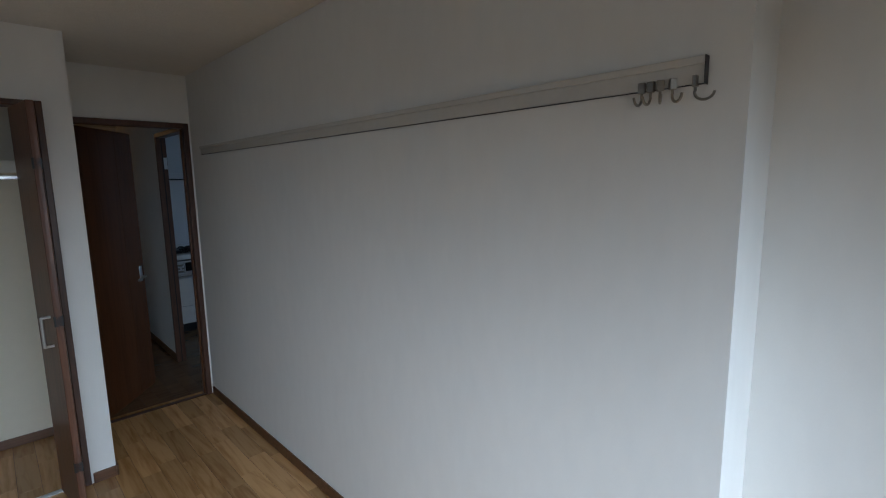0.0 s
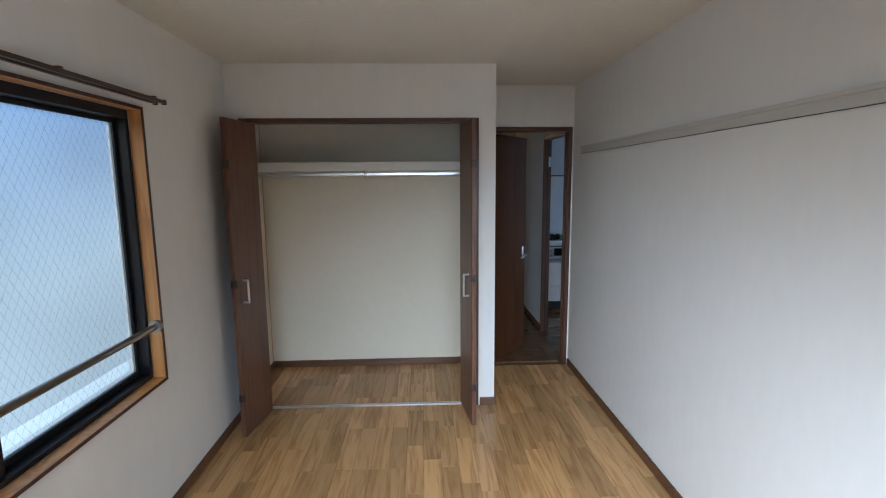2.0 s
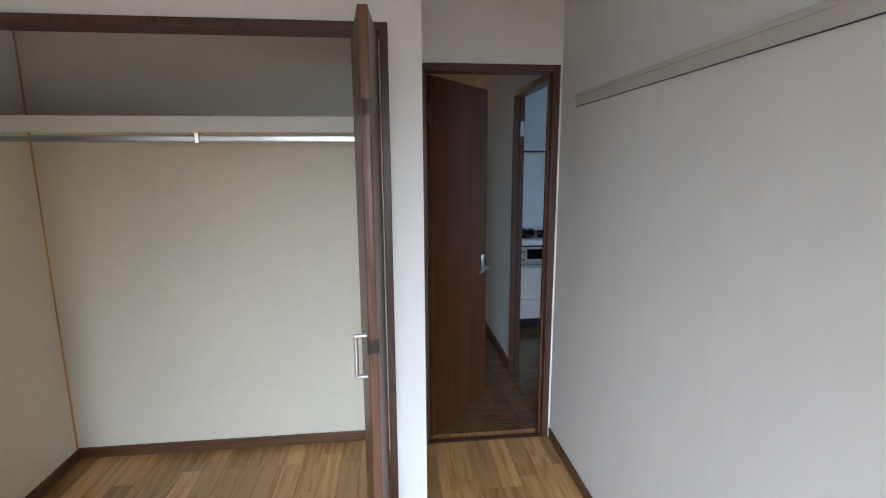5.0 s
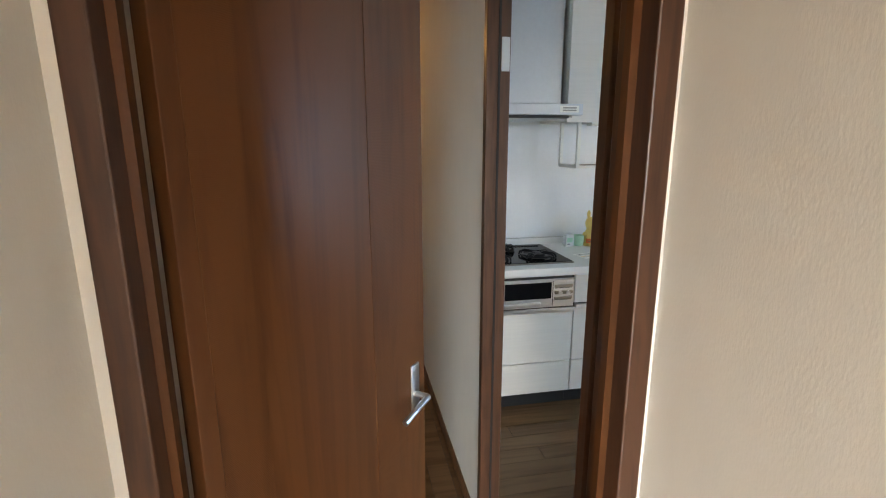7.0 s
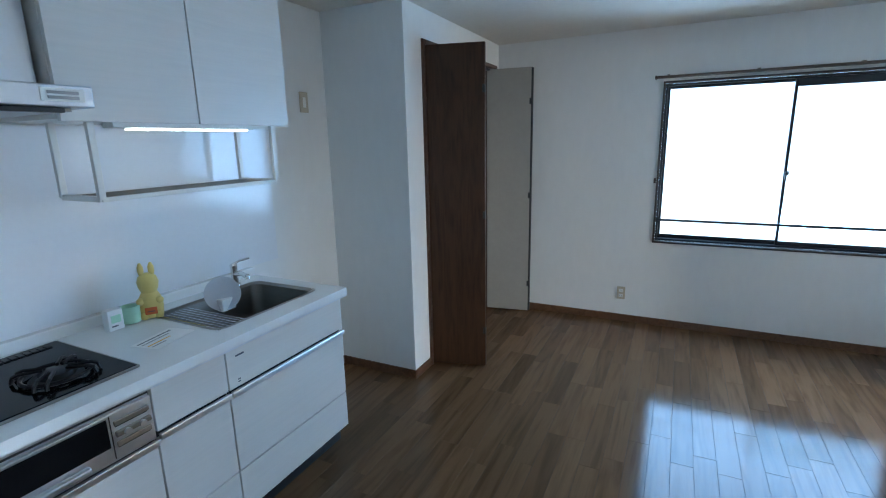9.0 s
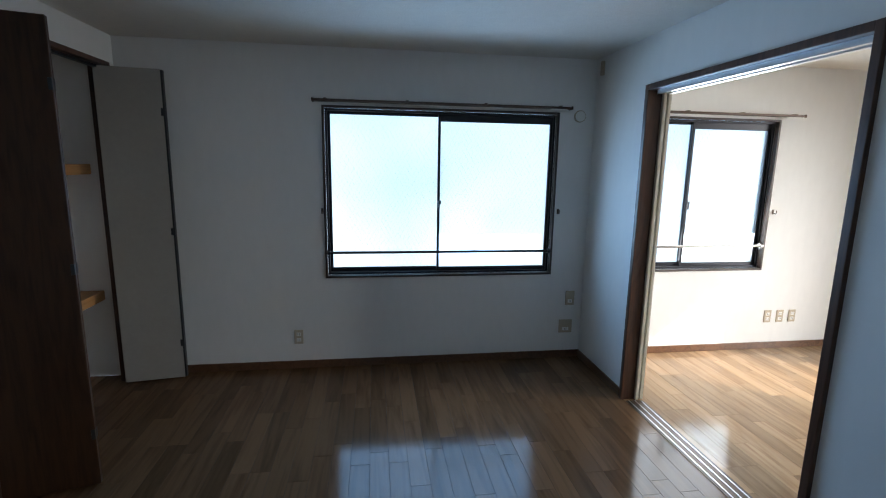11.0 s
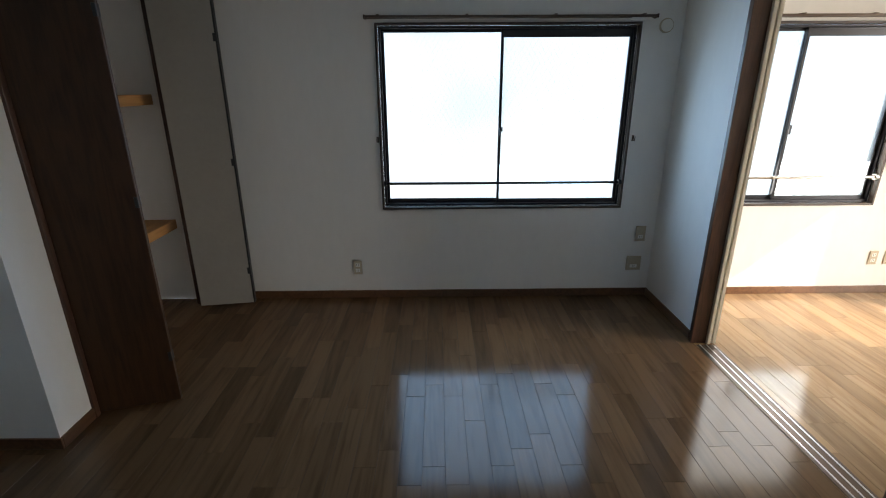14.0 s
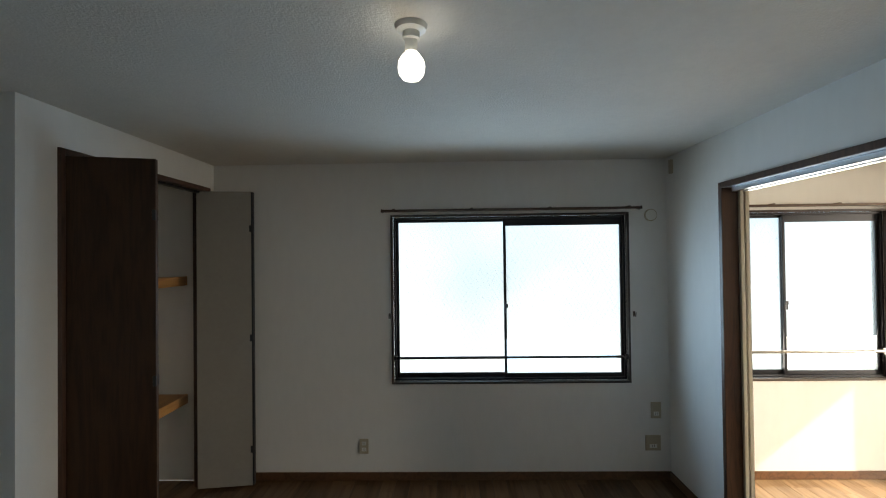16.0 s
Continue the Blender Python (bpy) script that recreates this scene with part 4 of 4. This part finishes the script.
def plate_x(name, label, x, y, z, w, h, material, slots=0, out=-1):
    """A fitting on a wall that faces -x."""
    ob = thing(name, label, name.replace("_", " "), "wall fittings")
    part("cover", boxes((x - 0.009, x, y - w / 2, y + w / 2, z - h / 2, z + h / 2), bevel=0.003), material, ob)
    for i in range(slots):
        zz = z - h * 0.2 + i * h * 0.4
        part("socket", boxes((x - 0.0105, x - 0.0088, y - w * 0.24, y + w * 0.24, zz - h * 0.12, zz + h * 0.12), bevel=0.001), WHITEP, ob)
        part("slot", boxes((x - 0.0112, x - 0.0106, y - 0.008, y - 0.005, zz - 0.008, zz + 0.008), (x - 0.0112, x - 0.0106, y + 0.005, y + 0.008, zz - 0.008, zz + 0.008)), BLACKP, ob)
    return ob


plate_x("wall_outlet", "beige double wall outlet above the baseboard", 5.12, 3.83, 0.25, 0.066, 0.11, BEIGE, 2)
plate_x("wall_switch", "white switch plate beside the corner", 5.12, 1.685, 0.505, 0.075, 0.118, BEIGE, 1)
plate_x("telephone_plate", "square beige blank plate with a centre screw", 5.12, 1.71, 0.268, 0.112, 0.112, BEIGE, 1)
for y in (-0.145, -0.265, -0.385):
    plate_x("wall_outlet", "beige wall outlet in a row of three", 5.12, y, 0.295, 0.066, 0.11, BEIGE, 2)
vt = thing("round_vent", "round white wall vent beside the window", "vent")
part("ring", rod(bmesh.new(), (5.105, 1.70, 1.934), (5.12, 1.70, 1.934), 0.045, 32), BEIGE, vt, smooth=True)
part("cap", rod(bmesh.new(), (5.098, 1.70, 1.934), (5.105, 1.70, 1.934), 0.038, 32), WHITEP, vt, smooth=True)
sb = thing("sensor_box", "small beige box under the ceiling", "sensor")
part("case", boxes((5.0, 5.035, 1.58, 1.60, 2.22, 2.32), bevel=0.004), BEIGE, sb)
ks = thing("kitchen_switch", "beige switch plate on the kitchen wall", "switch")
part("cover", boxes((3.245, 3.315, 5.531, 5.54, 1.74, 1.86), bevel=0.003), BEIGE, ks)
part("rocker", boxes((3.268, 3.292, 5.528, 5.5315, 1.77, 1.83), bevel=0.002), WHITEP, ks)

# ---- ceiling lamp ----
LX, LY = 3.0, 3.272
cl = thing("ceiling_lamp", "lit bare round bulb in a white ceiling socket", "lamp", at=(LX, LY, H_L))
part("rose", lathe(bmesh.new(), (0, 0, -0.022), [(0.03, 0), (0.045, 0.006), (0.05, 0.0215)]), WHITEP, cl, smooth=True)
part("socket", lathe(bmesh.new(), (0, 0, -0.082), [(0.016, 0), (0.019, 0.005), (0.019, 0.035), (0.026, 0.04), (0.026, 0.060)]), WHITEP, cl, smooth=True)
part("bulb", lathe(bmesh.new(), (0, 0, -0.168), [(0.010, 0), (0.026, 0.005), (0.037, 0.019), (0.041, 0.040), (0.038, 0.059), (0.028, 0.075), (0.017, 0.086)]), BULB, cl, "glowing white bulb", True)

# ---- storage closet ----
for z, nm in ((0.62, "lower"), (1.50, "upper")):
    ob = thing("storage_shelf", "orange-edged wooden shelf in the storage closet", "shelf", "storage shelves")
    part("board", boxes((3.60, 5.12, 5.17, 5.54, z, z + 0.02)), SHELFO, ob)
    part("front_edge", boxes((3.60, 5.12, 5.15, 5.17, z - 0.045, z + 0.022), bevel=0.002), SHELFO, ob)
tk = thing("storage_track", "dark track in the head of the storage closet", "track", kind="structure")
part("rail", boxes((3.70, 5.01, 4.97, 5.0, 2.125, 2.1395)), BLACK_ALU, tk)

# ---- entrance ----
sc = thing("shoe_cabinet", "low dark brown shoe cabinet at the entrance", "cabinet")
part("body", boxes((0.46, 1.395, 6.82, 7.198, -0.10, 0.985)), SHOECAB, sc)
part("top", boxes((0.45, 1.397, 6.80, 7.199, 0.986, 1.012), bevel=0.003), SHOECAB, sc)
for x0, x1 in ((0.462, 0.77), (0.773, 1.08), (1.083, 1.393)):
    d = part("door", boxes((x0, x1, 6.80, 6.819, -0.06, 0.98), bevel=0.002), SHOECAB, sc)
    part("knob", rod(bmesh.new(), (x0 + 0.03, 6.80, 0.9), (x0 + 0.03, 6.785, 0.9), 0.008), BRONZE, d)
tr2 = thing("letter_tray", "flat pale wooden tray on the shoe cabinet", "tray")
part("tray", boxes((0.66, 0.94, 6.83, 7.05, 1.0125, 1.035), bevel=0.004), SHELFO, tr2)
dm = thing("door_mat", "dark mat on the hall floor", "mat")
part("pad", boxes((0.45, 0.86, 5.30, 5.62, 0.0006, 0.012), bevel=0.004), MATTE, dm)


def slipper(x, y, rz):
    ob = thing("slipper", "grey slipper standing on the dark mat", "slipper", "pair of slippers", at=(x, y, 0.0125))
    ob.rotation_euler = (0, 0, radians(rz))
    bm = bmesh.new()
    box(bm, -0.045, 0.045, -0.13, 0.13, 0, 0.016, 0.012)
    part("sole", bm, SHOE, ob)
    bm = bmesh.new()
    bmesh.ops.create_uvsphere(bm, u_segments=18, v_segments=10, radius=1, matrix=Matrix.Translation((0, 0.06, 0.016)) @ Matrix.Diagonal((0.046, 0.075, 0.05, 1)))
    bmesh.ops.bisect_plane(bm, geom=bm.verts[:] + bm.edges[:] + bm.faces[:], plane_co=(0, 0, 0.016), plane_no=(0, 0, -1), clear_outer=True)
    part("upper", bm, SHOE, ob, smooth=True)
    return ob


slipper(0.62, 5.46, 6)
slipper(0.75, 5.47, -4)
struct("entrance_step", boxes((0.16, 1.0, 5.62, 5.66, -0.10, 0.004), bevel=0.004), BASE, "brown wooden edge of the hall step", "step")
struct("floor_entrance", boxes((0.16, 1.4, 5.66, 7.2, -0.2, -0.10)), TILE, "beige entrance floor one step down", "floor")
point("entrance_lamp", (0.55, 6.3, 2.25), P_HALL, (1.0, 0.55, 0.22), 0.06)

# ---- floors ----


def plank_floor(name, label, x0, x1, y0, y1, along, w, ln, material, z=0.0, skip=None):
    base = struct(name, boxes((x0, x1, y0, y1, z - 0.15, z - 0.0015)), GAP, label, "floor")
    rnd = random.Random(name)
    cache = {}
    (a0, a1), (b0, b1) = ((y0, y1), (x0, x1)) if along == "y" else ((x0, x1), (y0, y1))
    n = math.ceil((b1 - b0) / w - 1e-6)
    for i in range(n):
        c0, c1 = b0 + i * w, min(b0 + (i + 1) * w, b1)
        s = a0 - ln * rnd.choice((0.0, 0.17, 0.34, 0.5, 0.67, 0.84))
        while s < a1:
            e = min(s + ln, a1)
            st = max(s, a0)
            if e - st > 0.02:
                key = (round(e - st, 3), round(c1 - c0, 3))
                if key not in cache:
                    g, hl, hw = 0.0007, (e - st) / 2, (c1 - c0) / 2
                    bm = bmesh.new()
                    lo = (hw - g, hl - g) if along == "y" else (hl - g, hw - g)
                    top = (lo[0] - 0.0004, lo[1] - 0.0004)
                    v = [bm.verts.new((sx * q[0], sy * q[1], zz)) for q, zz in ((lo, -0.0016), (lo, -0.0006), (top, 0.0)) for sx, sy in ((-1, -1), (1, -1), (1, 1), (-1, 1))]
                    for r in (0, 4):
                        for k in range(4):
                            bm.faces.new((v[r + k], v[r + (k + 1) % 4], v[r + 4 + (k + 1) % 4], v[r + 4 + k]))
                    bm.faces.new(v[8:12])
                    cache[key] = mesh("plank", bm, material)
                ob = new("plank", cache[key])
                ob.parent = base
                mid = (st + e) / 2, (c0 + c1) / 2
                ob.location = (mid[1], mid[0], z) if along == "y" else (mid[0], mid[1], z)
            s += ln
    return base


plank_floor("floor_bedroom", "glossy light oak strip floor", -1.58, 1.0, -1.62, 3.12, "y", 0.1005, 0.455, FLOOR_A)
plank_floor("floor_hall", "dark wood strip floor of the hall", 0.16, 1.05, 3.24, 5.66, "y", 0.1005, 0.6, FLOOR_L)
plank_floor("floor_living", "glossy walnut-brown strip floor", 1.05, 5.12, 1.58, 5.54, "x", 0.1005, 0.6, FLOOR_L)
plank_floor("floor_side_room", "glossy brown strip floor in the sunny room, coloured lighter as if sunlit", 1.3, 5.12, -1.5, 1.58, "x", 0.1005, 0.6, FLOOR_C, z=0.0)

# ---- the bedroom block is set against the hall ----
BEDROOM = ("wall_west", "wall_closet_front", "wall_closet_inside", "wall_bedroom_door", "ceiling_bedroom", "door_frame_1", "door_frame_3", "closet_track", "door_1",
           "bifold_door", "closet_shelf", "hanging_rod", "corner_trim", "picture_rail", "hook", "window_1", "floor_bedroom")
for ob in list(scene.objects):
    if ob.parent is None and ob.name.split(".")[0] in BEDROOM:
        ob.location.y += BED
